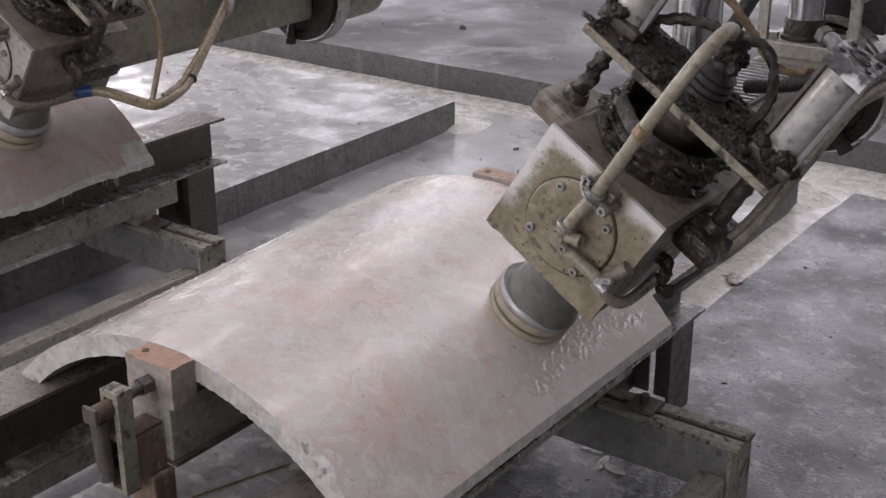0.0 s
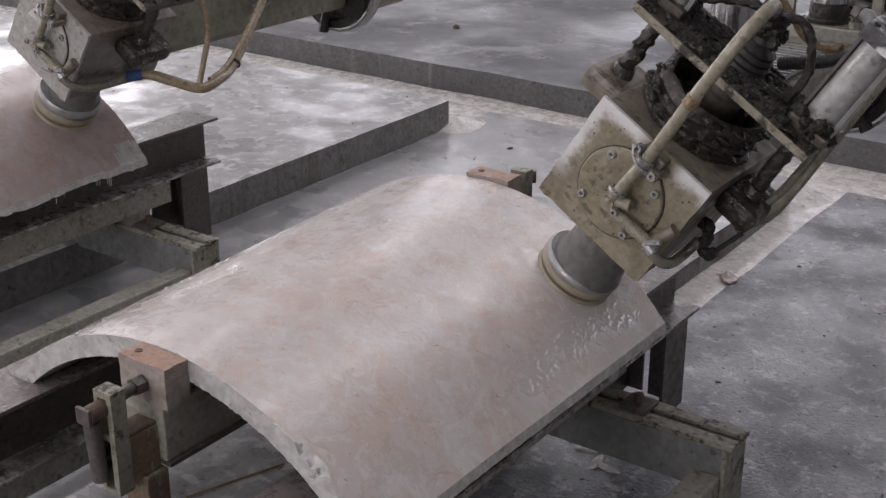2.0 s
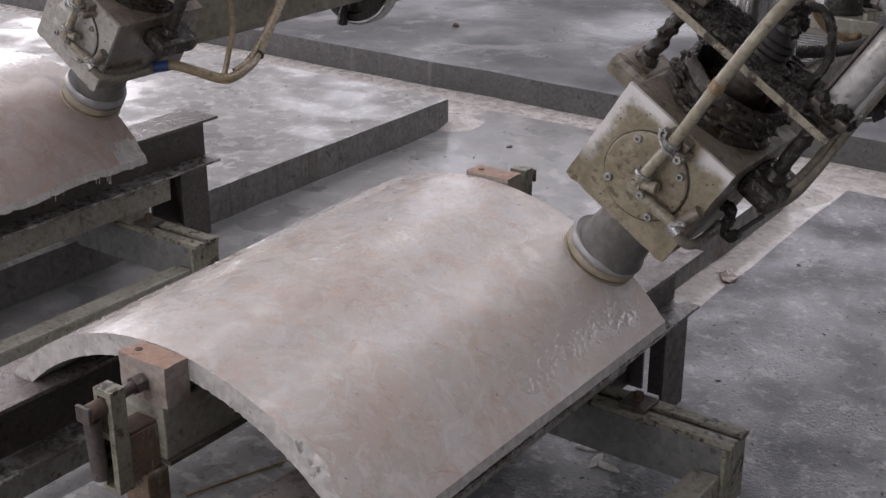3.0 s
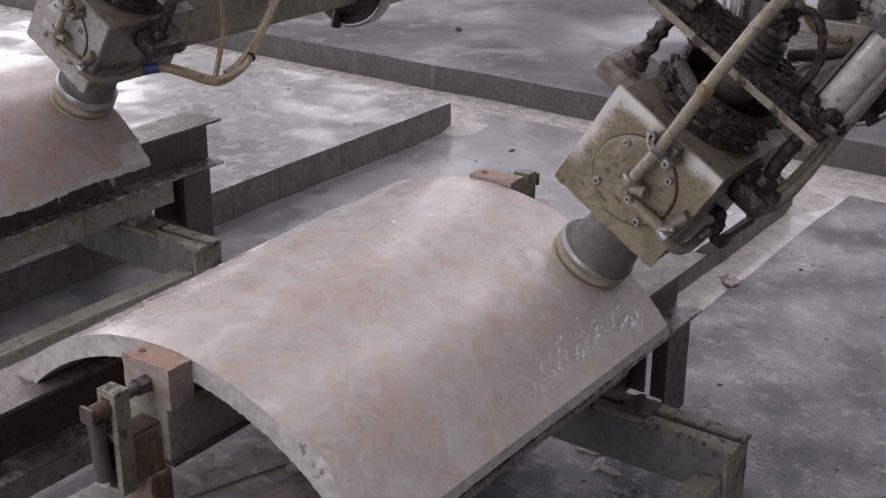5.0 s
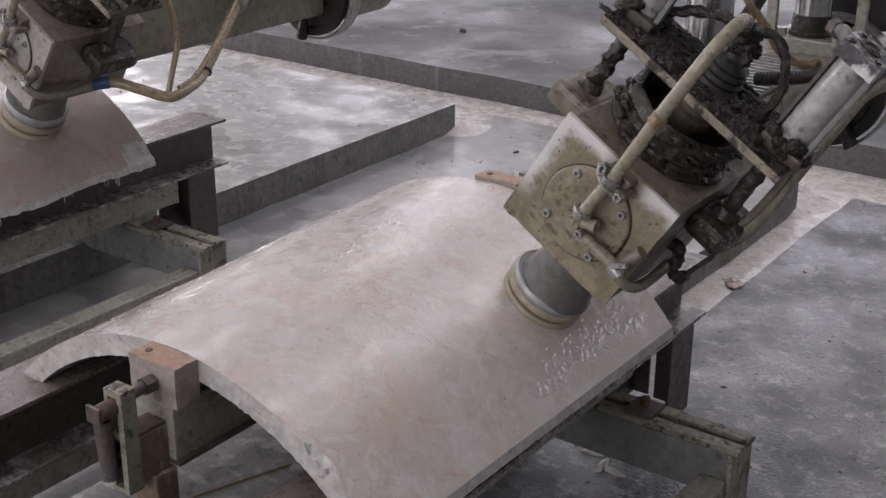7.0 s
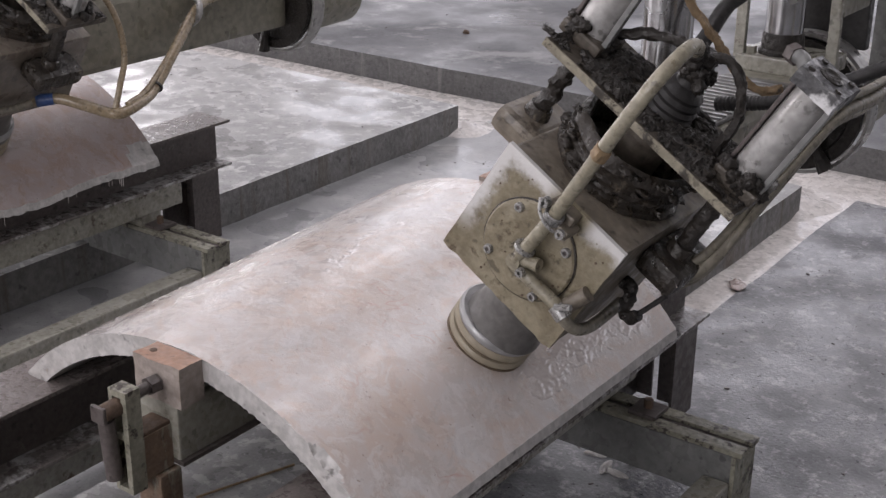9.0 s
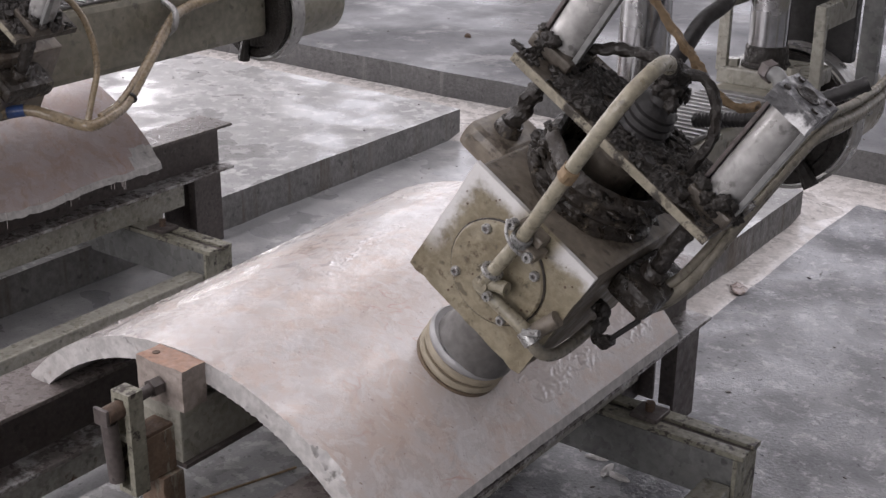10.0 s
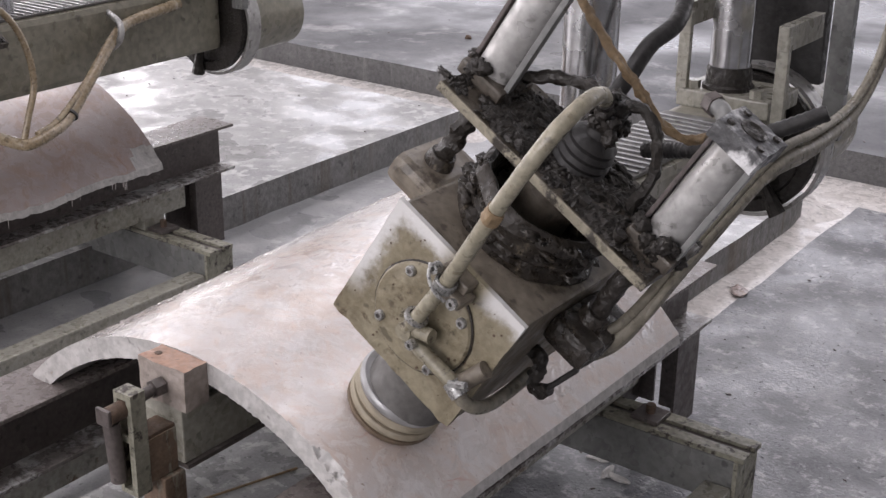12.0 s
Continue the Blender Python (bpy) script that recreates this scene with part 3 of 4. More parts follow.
def holding_clamp(name, label, y, way):
    """A post with a screw clamp that holds the end of the slab through a timber block."""
    t = thing(name, label, "clamp", "slab clamps", (0, y, 0))
    s = way

    def yb(a, b):
        return min(a * s, b * s), max(a * s, b * s)

    def sbox(x0, x1, a, b, z0, z1):
        lo, hi = yb(a, b)
        return box((x0, lo, z0), (x1, hi, z1))

    part("post", sbox(-1.585, -1.525, -0.045, 0.005, -0.031, 0.49), RUSTY_PAINT, t, "rust-streaked square post", bevel=0.005)
    part("sleeve_box", sbox(-1.585, -1.537, -0.07, -0.002, 0.49, 0.582), RUST, t, "rusty square sleeve", bevel=0.004)
    part("sleeve_side", sbox(-1.538, -1.5345, -0.066, -0.004, 0.493, 0.575), RUSTY_PAINT, t)
    bm = bmesh.new()
    for x0, x1, z0, z1 in ((-1.576, -1.567, 0.478, 0.66), (-1.546, -1.533, 0.478, 0.66), (-1.576, -1.533, 0.66, 0.673), (-1.567, -1.546, 0.58, 0.592), (-1.567, -1.546, 0.478, 0.487)):
        a, b = yb(-0.098, -0.066)
        box((x0, a, z0), (x1, b, z1), bm)
    part("clamp_frame", bm, CREAM, t, "chipped pale-green clamp frame", bevel=0.0012)
    sc = part("clamp_screw", rod((-1.556, -0.12 * s, 0.642), (-1.56, -0.008 * s, 0.65), 0.0105), STEEL_DARK, t, "dark clamp screw", smooth=True)
    part("nut", hex_bolt((-1.5595, -0.028 * s, 0.649), (0.1, s, 0.05), 0.017, 0.02), STEEL_DARK, sc)
    part("collar", rod((-1.558, -0.128 * s, 0.641), (-1.556, -0.094 * s, 0.643), 0.016), RUST, sc, smooth=True)
    part("tommy_bar", rod((-1.562, -0.118 * s, 0.625), (-1.566, -0.108 * s, 0.508), 0.0145, seg=20), STEEL_DARK, t, "dark round handle", smooth=True)
    part("bar_clip", sbox(-1.578, -1.545, -0.136, -0.128, 0.625, 0.656), STEEL_DARK, t, bevel=0.003)
    return t


def timber_block(label, y0, y1, up=0.0):
    bm = box((-1.617, y0, 0.612), (-1.504, y1, 0.688))
    bmesh.ops.subdivide_edges(bm, edges=list(bm.edges), cuts=5, use_grid_fill=True)
    for v in bm.verts:
        v.co += Vector((noise.noise(v.co * 40), noise.noise(v.co * 40 + Vector((7, 0, 0))), noise.noise(v.co * 40 + Vector((0, 7, 0))))) * 0.0022
    for f in bm.faces:
        f.normal_update()
        f.material_index = 1 if f.calc_center_median().z > 0.6865 else 0
    bmesh.ops.translate(bm, verts=list(bm.verts), vec=(0, 0, up))
    ob = part("timber_block", bm, [WOOD, WOOD_TOP])
    part("knot", rod((-1.595, (y0 + y1) / 2, 0.687 + up), (-1.595, (y0 + y1) / 2, 0.6895 + up), 0.007, seg=9), RUST, ob)
    return tagged(ob, label, "timber block", "timber blocks at the slab ends")


def support_bar():
    t = thing("support_bar", "grey painted box bar under the marble shell", "support bar")
    part("bar", box((-1.622, 1.297, 0.505), (-1.518, 2.40, 0.611)), GREEN, t, bevel=0.004)
    part("bar_lip", box((-1.63, 1.297, 0.497), (-1.51, 2.40, 0.505)), STEEL_DARK, t)
    part("bar_leg", box((-1.60, 1.85, -0.031), (-1.54, 1.91, 0.497)), GREYP, t)
    return t


def water_on_slab(name, label, count, seed, place):
    """Drops and short runs of water that lie on the slab: low domes, drawn out down the slope."""
    rnd = random.Random(seed)
    heap = Heap()
    for i in range(count):
        a, y, big = place(rnd)
        v = (y - NEAR_Y) / (FAR_Y - NEAR_Y)
        r = NEAR_R + (FAR_R - NEAR_R) * v
        turn = pose(AX + r * math.sin(a), y, AZ + r * math.cos(a), 0, math.degrees(a), rnd.uniform(0, 360))
        sx, sy, sz = rnd.uniform(0.8, 2.2) * big, rnd.uniform(0.4, 1.0) * big, rnd.uniform(0.02, 0.05) * big

        def lay(w):
            k = 1 + 0.35 * noise.noise(w * 1.6 + Vector((i, seed, 0)))
            return turn @ Vector((w.x * sx * k, w.y * sy * k, w.z * sz))

        heap.add(2, lay)
    return tagged(heap.link(name, WATER), label, "water", kind="stuff")


def water_film(name, label, a0, a1, y0, y1, seed, cover, high):
    """A rippling sheet of running water on the slab, broken up at its rims; the crests run down the slope."""
    na, ny = int((a1 - a0) * 6), int((y1 - y0) * 240)
    verts, faces = [], []
    for j in range(ny + 1):
        y = y0 + (y1 - y0) * j / ny
        r0 = NEAR_R + (FAR_R - NEAR_R) * (y - NEAR_Y) / (FAR_Y - NEAR_Y)
        for i in range(na + 1):
            a = radians(a0 + (a1 - a0) * i / na)
            q = Vector((a * r0 * 72, y * 92, seed))
            wave = noise.noise(q + Vector((noise.noise(q * 0.6), noise.noise(q * 0.6 + Vector((9, 0, 0))), 0)) * 1.5) + 0.5 * noise.noise(q * 2.3)
            rim = min(1.0, 3.5 * min(i / na, 1 - i / na), 5 * min(j / ny, 1 - j / ny))
            patch = noise.noise(Vector((a * 6, y * 6, seed + 3))) + 0.7 * noise.noise(Vector((a * 22, y * 22, seed)))
            h = high * (wave + (cover + patch) * 0.9 + rim - 1.0)
            r = r0 + max(-0.0012, min(h, high * 1.8))
            verts.append((AX + r * math.sin(a), y, AZ + r * math.cos(a)))
    for j in range(ny):
        for i in range(na):
            p = j * (na + 1) + i
            faces.append((p, p + 1, p + na + 2, p + na + 1))
    me = bpy.data.meshes.new(name)
    me.from_pydata(verts, [], faces)
    me.materials.append(WATER)
    me.shade_smooth()
    return tagged(new(name, me), label, "water", kind="stuff")


def build_water():
    def glints(rnd):
        ca, cy, sa, sy = rnd.choice(((2, 1.62, 5, 0.05), (-4, 2.12, 4, 0.06), (12, 2.2, 4, 0.05), (-30, 1.62, 3, 0.2), (-32, 1.9, 3, 0.2), (-26, 1.5, 4, 0.1), (20, 1.55, 5, 0.05)))
        return radians(rnd.gauss(ca, sa)), min(2.32, max(1.37, rnd.gauss(cy, sy))), rnd.uniform(0.0008, 0.003)

    water_film("water_runs", "running water rippling over the slab's shoulder", 37.5, 47.5, 1.80, 2.335, 3.0, 0.6, 0.0015)
    water_film("water_sheet", "thin sheet of water trickling down the slab", -46, -24, 1.37, 2.32, 11.0, 0.30, 0.0015)
    water_film("water_sheet", "thin patch of water on the slab's crown", -12, 6, 1.45, 2.25, 17.0, -0.55, 0.0012)
    water_on_slab("water_drops", "scattered drops and runs of water on the slab", 60, 8, glints)


def stone_chip(at, size, seed, label, material):
    bm = bmesh.new()
    made = bmesh.ops.create_icosphere(bm, subdivisions=2, radius=1)["verts"]
    for v in made:
        q = v.co * 1.3 + Vector((seed, seed * 2.1, 0))
        k = 1 + 0.45 * noise.noise(q) + 0.2 * noise.noise(q * 3)
        v.co = Vector((v.co.x * size[0], v.co.y * size[1], max(v.co.z, -0.5) * size[2])) * k
    ob = part("stone_chip", bm, material)
    ob.location = (at[0], at[1], at[2] + size[2] * 0.42)
    ob.rotation_euler = (0, 0, seed)
    return tagged(ob, label, "stone chip", "loose stone chips")


def loose_bits():
    """Chips that lie about singly, and the finer grit."""
    stone_chip((-1.51, 3.70, 0.0), (0.05, 0.026, 0.010), 2.2, "flat pinkish marble offcut on the gutter edge", MARBLE_BROWN_DIM)
    stone_chip((-2.84, 4.44, 0.0), (0.014, 0.009, 0.007), 1.0, "small dark stone chip on the floor", STEEL_DARK)
    stone_chip((-4.05, 5.76, 0.12), (0.022, 0.014, 0.014), 3.0, "small brown stone chip on the platform", RUST)
    for i, (x, y) in enumerate(((-1.345, 2.50), (-1.30, 2.46), (-1.265, 2.45), (-1.25, 2.54))):
        stone_chip((x, y, 0.0), (0.035, 0.012, 0.008), i * 1.3 + 0.4, "pale marble splinter on the wet floor", MARBLE_CUT)
    rnd = random.Random(21)
    heap = Heap()
    spots = [(-6.5, -3.3, 2.6, 4.5, 0.126, 110), (-3.15, -2.2, 2.2, 4.8, 0.0, 60), (-1.45, 1.2, 2.0, 4.7, 0.0, 320), (-6, 0.5, 5.1, 8.5, 0.12, 120)]
    for x0, x1, y0, y1, z, count in spots:
        for i in range(count):
            s = 0.0012 + 0.0034 * rnd.random() ** 2
            m = pose(rnd.uniform(x0, x1), rnd.uniform(y0, y1), z + s * 0.3, 0, 0, rnd.uniform(0, 360)) @ Matrix.Diagonal((s * rnd.uniform(1, 2.4), s, s * 0.7, 1))
            heap.add(1, lambda v: m @ v)
    tagged(heap.link("grit", STEEL_DARK, smooth=False), "dark stone grit strewn over the floors", "grit", kind="stuff")


def slurry_bank(label, x, y, radius, high, seed):
    """A low fan of settled stone slurry washed up against a plinth's corner."""
    verts, faces, seg, rings = [], [], 48, 14
    for k in range(rings + 1):
        f = k / rings
        for i in range(seg):
            a = 2 * math.pi * i / seg
            w = 1 + 0.25 * noise.noise(Vector((math.cos(a) * 1.5, math.sin(a) * 1.5, seed)))
            px, py = x + radius * f * w * math.cos(a), y + radius * f * w * math.sin(a)
            verts.append((px, py, -0.008 + high * (1 - f) ** 1.6 + 0.003 * (1 - f) * noise.noise(Vector((px * 20, py * 20, seed)))))
    for k in range(rings):
        for i in range(seg):
            faces.append((k * seg + i, (k + 1) * seg + i, (k + 1) * seg + (i + 1) % seg, k * seg + (i + 1) % seg))
    me = bpy.data.meshes.new("slurry_bank")
    me.from_pydata(verts, [], faces)
    me.materials.append(SLURRY)
    me.shade_smooth()
    return tagged(new("slurry_bank", me), label, "slurry", kind="stuff")


def washed_in():
    slurry_bank("smooth bank of pale wet slurry at the narrow plinth's end", -1.72, 4.56, 0.23, 0.075, 2.0)
    slurry_bank("thin fan of buff slurry at the broad plinth's corner", -3.24, 4.60, 0.20, 0.05, 6.0)
    tagged(part("rusty_bar", rod((-1.88, 1.648, 0.110), (-1.80, 1.880, 0.110), 0.0028, seg=10), OCHRE, smooth=True), "thin rusty bar lying on the wet plinth", "bar")


def dripping_water():
    """Threads of water under the ragged edge of the second slab."""
    rnd = random.Random(4)
    bm = bmesh.new()
    for i in range(16):
        y = rnd.uniform(1.75, 2.42)
        a = radians(52)
        x, z = AX + 0.615 * math.sin(a) - 1.822, AZ + 0.60 * math.cos(a) + 0.005
        ln = rnd.uniform(0.015, 0.06)
        hose([(x, y, z), (x + 0.001, y, z - ln * 0.5), (x, y, z - ln)], rnd.uniform(0.0007, 0.0014), 6, 4, bm)
    return tagged(part("water_drips", bm, WATER, smooth=True), "threads of water dripping off the ragged slab edge", "water", kind="stuff")


# ---- the polishing machine ----
TILT = 33.0


def front_plate_material():
    """Housing paint rubbed and splashed white along two of its edges."""
    m = HOUSING.copy()
    m.name = "housing_front_with_white_scale"
    nt = m.node_tree
    n, l = nt.nodes, nt.links
    b = n["Principled BSDF"]
    src = b.inputs["Base Color"].links[0].from_socket
    co = n.new("ShaderNodeTexCoord")
    sep = n.new("ShaderNodeSeparateXYZ")
    l.new(co.outputs["Object"], sep.inputs[0])
    nz = n.new("ShaderNodeTexNoise")
    nz.inputs["Scale"].default_value, nz.inputs["Detail"].default_value = 26, 10
    nz.inputs["Roughness"].default_value = 0.7
    l.new(co.outputs["Object"], nz.inputs["Vector"])

    def math_node(op, a, c, d=None):
        x = n.new("ShaderNodeMath")
        x.operation = op
        for i, v in enumerate((a, c)):
            if isinstance(v, float):
                x.inputs[i].default_value = v
            else:
                l.new(v, x.inputs[i])
        return x.outputs[0]

    def rng(s, a, c):
        r = n.new("ShaderNodeMapRange")
        r.interpolation_type = "SMOOTHSTEP"
        r.inputs[1].default_value, r.inputs[2].default_value = a, c
        l.new(s, r.inputs[0])
        return r.outputs[0]

    wob = math_node("MULTIPLY", math_node("SUBTRACT", nz.outputs[0], 0.5), 0.07)
    from_left = math_node("ADD", math_node("ADD", sep.outputs[0], 0.131), wob)
    from_top = math_node("ADD", math_node("SUBTRACT", 0.478, sep.outputs[2]), wob)
    left = math_node("MULTIPLY", rng(from_left, 0.038, 0.008), rng(sep.outputs[2], 0.275, 0.34))
    top = math_node("MULTIPLY", rng(from_top, 0.038, 0.006), math_node("MAXIMUM", rng(sep.outputs[0], 0.0, -0.045), rng(sep.outputs[0], 0.045, 0.075)))
    mask = math_node("MULTIPLY", math_node("MAXIMUM", left, top), 0.85)
    x = n.new("ShaderNodeMix")
    x.data_type = "RGBA"
    l.new(mask, x.inputs[0]), l.new(src, x.inputs[6])
    x.inputs[7].default_value = (0.66, 0.655, 0.65, 1)
    l.new(x.outputs[2], b.inputs["Base Color"])
    return m


FRONT = front_plate_material()
GREY_FRONT = mat("grey_scaled_front", (0.36, 0.35, 0.325), 0.45, dark=(0.24, 0.228, 0.205), scale=8, fine=60, bump=0.3, stain=(0.17, 0.145, 0.11), stain_at=0.6, stain_scale=10, coat=0.15)
BROWN_SIDE = mat("brown_stained_housing", (0.175, 0.148, 0.122), 0.4, 0.1, dark=(0.085, 0.065, 0.052), scale=7, fine=60, bump=0.3, stain=(0.27, 0.25, 0.225), stain_at=0.62, stain_scale=8, coat=0.25)


def polishing_machine(label, at, second=False):
    """A tilting polishing head on its arm. The head's own axes: x across the slab, y along it, z up the spindle."""
    t = thing("polishing_machine", label, "polishing machine", "polishing machines", at)
    tilt = pose(0, 0, 0, 0, TILT, 0)
    rnd = random.Random(5 if second else 3)

    def hp(name, bm, material, label="", smooth=False, bevel=0.0):
        ob = part(name, bm, material, t, label, smooth, bevel)
        ob.matrix_basis = tilt
        return ob

    # housing, front plate and its water inlet
    hs = hp("housing", box((-0.126, -0.171, 0.241), (0.129, 0.14, 0.475)), BROWN_SIDE if second else HOUSING_TOP, "slurry-stained grey gear housing", bevel=0.005)
    bm = box((-0.131, -0.180, 0.237), (0.132, -0.171, 0.479))
    bmesh.ops.subdivide_edges(bm, edges=list(bm.edges), cuts=14, use_grid_fill=True)
    for v in bm.verts:
        k = max(0.0, 1 - (v.co.z - 0.237) / 0.03)
        v.co.z += 0.006 * k * noise.noise(Vector((v.co.x * 50, 1, 2)))
        v.co.x += 0.0015 * noise.noise(v.co * 40)
    front = part("front_plate", bm, GREY_FRONT if second else FRONT, hs, "pale grey scaled front plate" if second else "ochre-stained front plate with white scaled edges")
    face = pose(0.002, -0.180, 0.356, 90, 0, 0)
    cover = part("round_cover", lathe([(0.088, 0), (0.088, 0.005), (0.085, 0.0075), (0.05, 0.0085), (0.02, 0.0085)], 48, xf=face, wobble=0.006), GREY_FRONT if second else HOUSING, hs,
                 "round cover plate caked with dried slurry", smooth=True)
    part("cover_rim", lathe([(0.0885, 0), (0.0905, 0.001), (0.0905, 0.003), (0.088, 0.004)], 48, ring=True, xf=face, wobble=0.012), DRUM, cover, smooth=True)
    for bx, bz in ((-0.0535, 0.304), (-0.0515, 0.409), (0.0565, 0.410), (0.0565, 0.299)):
        bt = part("cover_bolt", lathe([(0.0085, 0), (0.0085, 0.005), (0.007, 0.007), (0.004, 0.007), (0.004, 0.003)], 16, xf=pose(bx, -0.188, bz, 90, 0, 0)), ZINC, cover, smooth=True)
        part("socket", rod((bx, -0.1905, bz), (bx, -0.1925, bz), 0.0042, seg=6), STEEL_DARK, bt)
    for i in range(30 if not second else 10):
        a, b2 = rnd.uniform(-0.12, 0.12), rnd.uniform(0.25, 0.46)
        deep = 0.180 if math.hypot(a - 0.002, b2 - 0.356) > 0.09 else 0.1885
        part("pit", rod((a, -deep + 0.001, b2), (a, -deep - 0.001, b2), rnd.uniform(0.0009, 0.0024), seg=7), RUST, front)
    pipe = hp("water_pipe", hose([(0.003, -0.216, 0.350), (0.008, -0.218, 0.41), (0.012, -0.220, 0.465), (0.014, -0.228, 0.54), (0.015, -0.235, 0.625), (0.015, -0.232, 0.70), (0.014, -0.222, 0.752),
                                 (0.012, -0.195, 0.788), (0.006, -0.150, 0.796), (0.000, -0.100, 0.782), (-0.006, -0.055, 0.755)], 0.0117, 16, 10, lumps=0.07), PIPE,
              "cream-painted bent water pipe", smooth=True)
    part("pipe_joint", hose([(0.0148, -0.2345, 0.606), (0.015, -0.235, 0.615), (0.015, -0.2345, 0.626)], 0.0136, 16, 5, lumps=0.3), OCHRE, pipe, smooth=True)
    part("pipe_mouth", rod((-0.005, -0.06, 0.758), (-0.009, -0.04, 0.742), 0.0138, seg=16), SLUDGE, pipe, smooth=True)
    cl = part("hose_clip", lathe([(0.0135, -0.008), (0.0170, -0.007), (0.0170, 0.007), (0.0135, 0.008)], 28, ring=True, xf=pose(0.012, -0.220, 0.463, 6, -3, 0)), ZINC, pipe, "bright wire hose clip", smooth=True)
    part("clip_wire", hose([(-0.022, -0.224, 0.474), (-0.008, -0.238, 0.466), (0.012, -0.242, 0.458), (0.030, -0.234, 0.452)], 0.003, 8, 6), ZINC, cl, smooth=True)
    for dx, dz in ((-0.024, 0.012), (0.027, -0.010)):
        part("clip_ear", lathe([(0.0034, -0.007), (0.0085, -0.007), (0.0085, 0.007), (0.0034, 0.007)], 18, ring=True, xf=pose(0.012 + dx, -0.224, 0.463 + dz, 90, 0, 0)), ZINC, cl, smooth=True)
    part("clip_bracket", box((-0.012, -0.208, 0.452), (0.040, -0.179, 0.478)), HOUSING_TOP, pipe, bevel=0.004)
    part("clip_bracket_arm", box((0.020, -0.225, 0.445), (0.050, -0.186, 0.462)), HOUSING_TOP, pipe, bevel=0.004)
    tee = hp("tee_piece", rod((0.003, -0.186, 0.348), (0.003, -0.226, 0.348), 0.0135, seg=16), PIPE, smooth=True)
    part("tee_nut", hex_bolt((-0.018, -0.212, 0.366), (1, 0, 0), 0.011, 0.038), PIPE, tee)
    part("tee_collar", lathe([(0.0125, -0.004), (0.0185, -0.003), (0.0185, 0.003), (0.0125, 0.004)], 20, ring=True, xf=pose(0.004, -0.216, 0.378)), ZINC, tee, smooth=True)
    part("tee_branch", rod((0.003, -0.212, 0.352), (0.040, -0.214, 0.372), 0.0115, seg=14), PIPE, tee, smooth=True)
    part("tee_clip", lathe([(0.003, -0.005), (0.0075, -0.005), (0.0075, 0.005), (0.003, 0.005)], 16, ring=True, xf=pose(0.026, -0.232, 0.348, 90, 0, 0)), ZINC, tee, smooth=True)
    low = hp("lower_pipe", hose([(0.002, -0.214, 0.340), (0.030, -0.213, 0.338), (0.062, -0.211, 0.337), (0.092, -0.209, 0.337), (0.108, -0.206, 0.334)], 0.0112, 14, 6, lumps=0.06), PIPE, "short cream water pipe", smooth=True)
    part("lower_clip", lathe([(0.0118, -0.013), (0.0152, -0.012), (0.0152, 0.012), (0.0118, 0.013)], 20, ring=True, xf=pose(0.112, -0.205, 0.330, 0, 105, 0)), ZINC, low, smooth=True)
    part("clip_screw", hex_bolt((0.104, -0.222, 0.342), (0.7, 0, 0.7), 0.006, 0.030), ZINC, low)
    part("elbow", hose([(0.106, -0.205, 0.333), (0.128, -0.203, 0.322), (0.146, -0.185, 0.312), (0.153, -0.145, 0.302), (0.151, -0.08, 0.292), (0.146, -0.01, 0.290)], 0.0105, 14, 8), HOSE_GREY, low, smooth=True)
    part("elbow_upstand", rod((0.112, -0.198, 0.338), (0.126, -0.190, 0.384), 0.0135, seg=14), HOUSING_TOP, low, smooth=True)
    # polishing pad and its cup
    hp("spindle_cup", lathe([(0.060, 0.056), (0.079, 0.062), (0.0785, 0.069), (0.0735, 0.080), (0.069, 0.11), (0.066, 0.16), (0.064, 0.244)], 44), BELL_IN, "grey water-splashed cup", smooth=True)
    pad = hp("pad", lathe([(0.070, -0.004), (0.082, -0.003), (0.0845, 0.002), (0.0845, 0.008), (0.080, 0.0095)], 48, wobble=0.01), PAD_EDGE, "worn brown grit ring of the polishing pad", smooth=True)
    part("pad_ring", lathe([(0.076, 0.0085), (0.082, 0.0105), (0.0855, 0.015), (0.0855, 0.021), (0.082, 0.0255), (0.076, 0.0265)], 48), PAD, pad, "tan resin ring of the polishing pad", smooth=True)
    part("pad_groove", lathe([(0.0775, 0.025), (0.0775, 0.033)], 48), PAD_EDGE, pad, smooth=True)
    part("pad_ring", lathe([(0.076, 0.0315), (0.082, 0.0325), (0.0858, 0.037), (0.0858, 0.044), (0.082, 0.049), (0.076, 0.050)], 48), PAD, pad, "tan resin ring of the polishing pad", smooth=True)
    part("bell_rim", lathe([(0.078, 0.049), (0.083, 0.051), (0.0855, 0.057), (0.0845, 0.064), (0.081, 0.068), (0.077, 0.067)], 48), BELL, pad, "bright metal pad holder rim", smooth=True)
    if second:
        pad.scale = (1.08, 1.08, 1.55)
    # drum with its torn rubber skirt, shaft and tilt plate
    mid = pose(-0.006, 0.0, 0)
    dr = hp("drum", lathe([(0.118, 0.470), (0.122, 0.478), (0.121, 0.486), (0.114, 0.490), (0.113, 0.498), (0.118, 0.503), (0.118, 0.510), (0.112, 0.514), (0.111, 0.524), (0.115, 0.530),
                           (0.114, 0.540), (0.110, 0.550), (0.104, 0.554), (0.097, 0.550), (0.092, 0.530), (0.088, 0.496), (0.045, 0.492)], 64, wobble=0.07, xf=mid), DRUM, "oily dark rubber drum caked with dirt", smooth=True)
    bm = Heap()
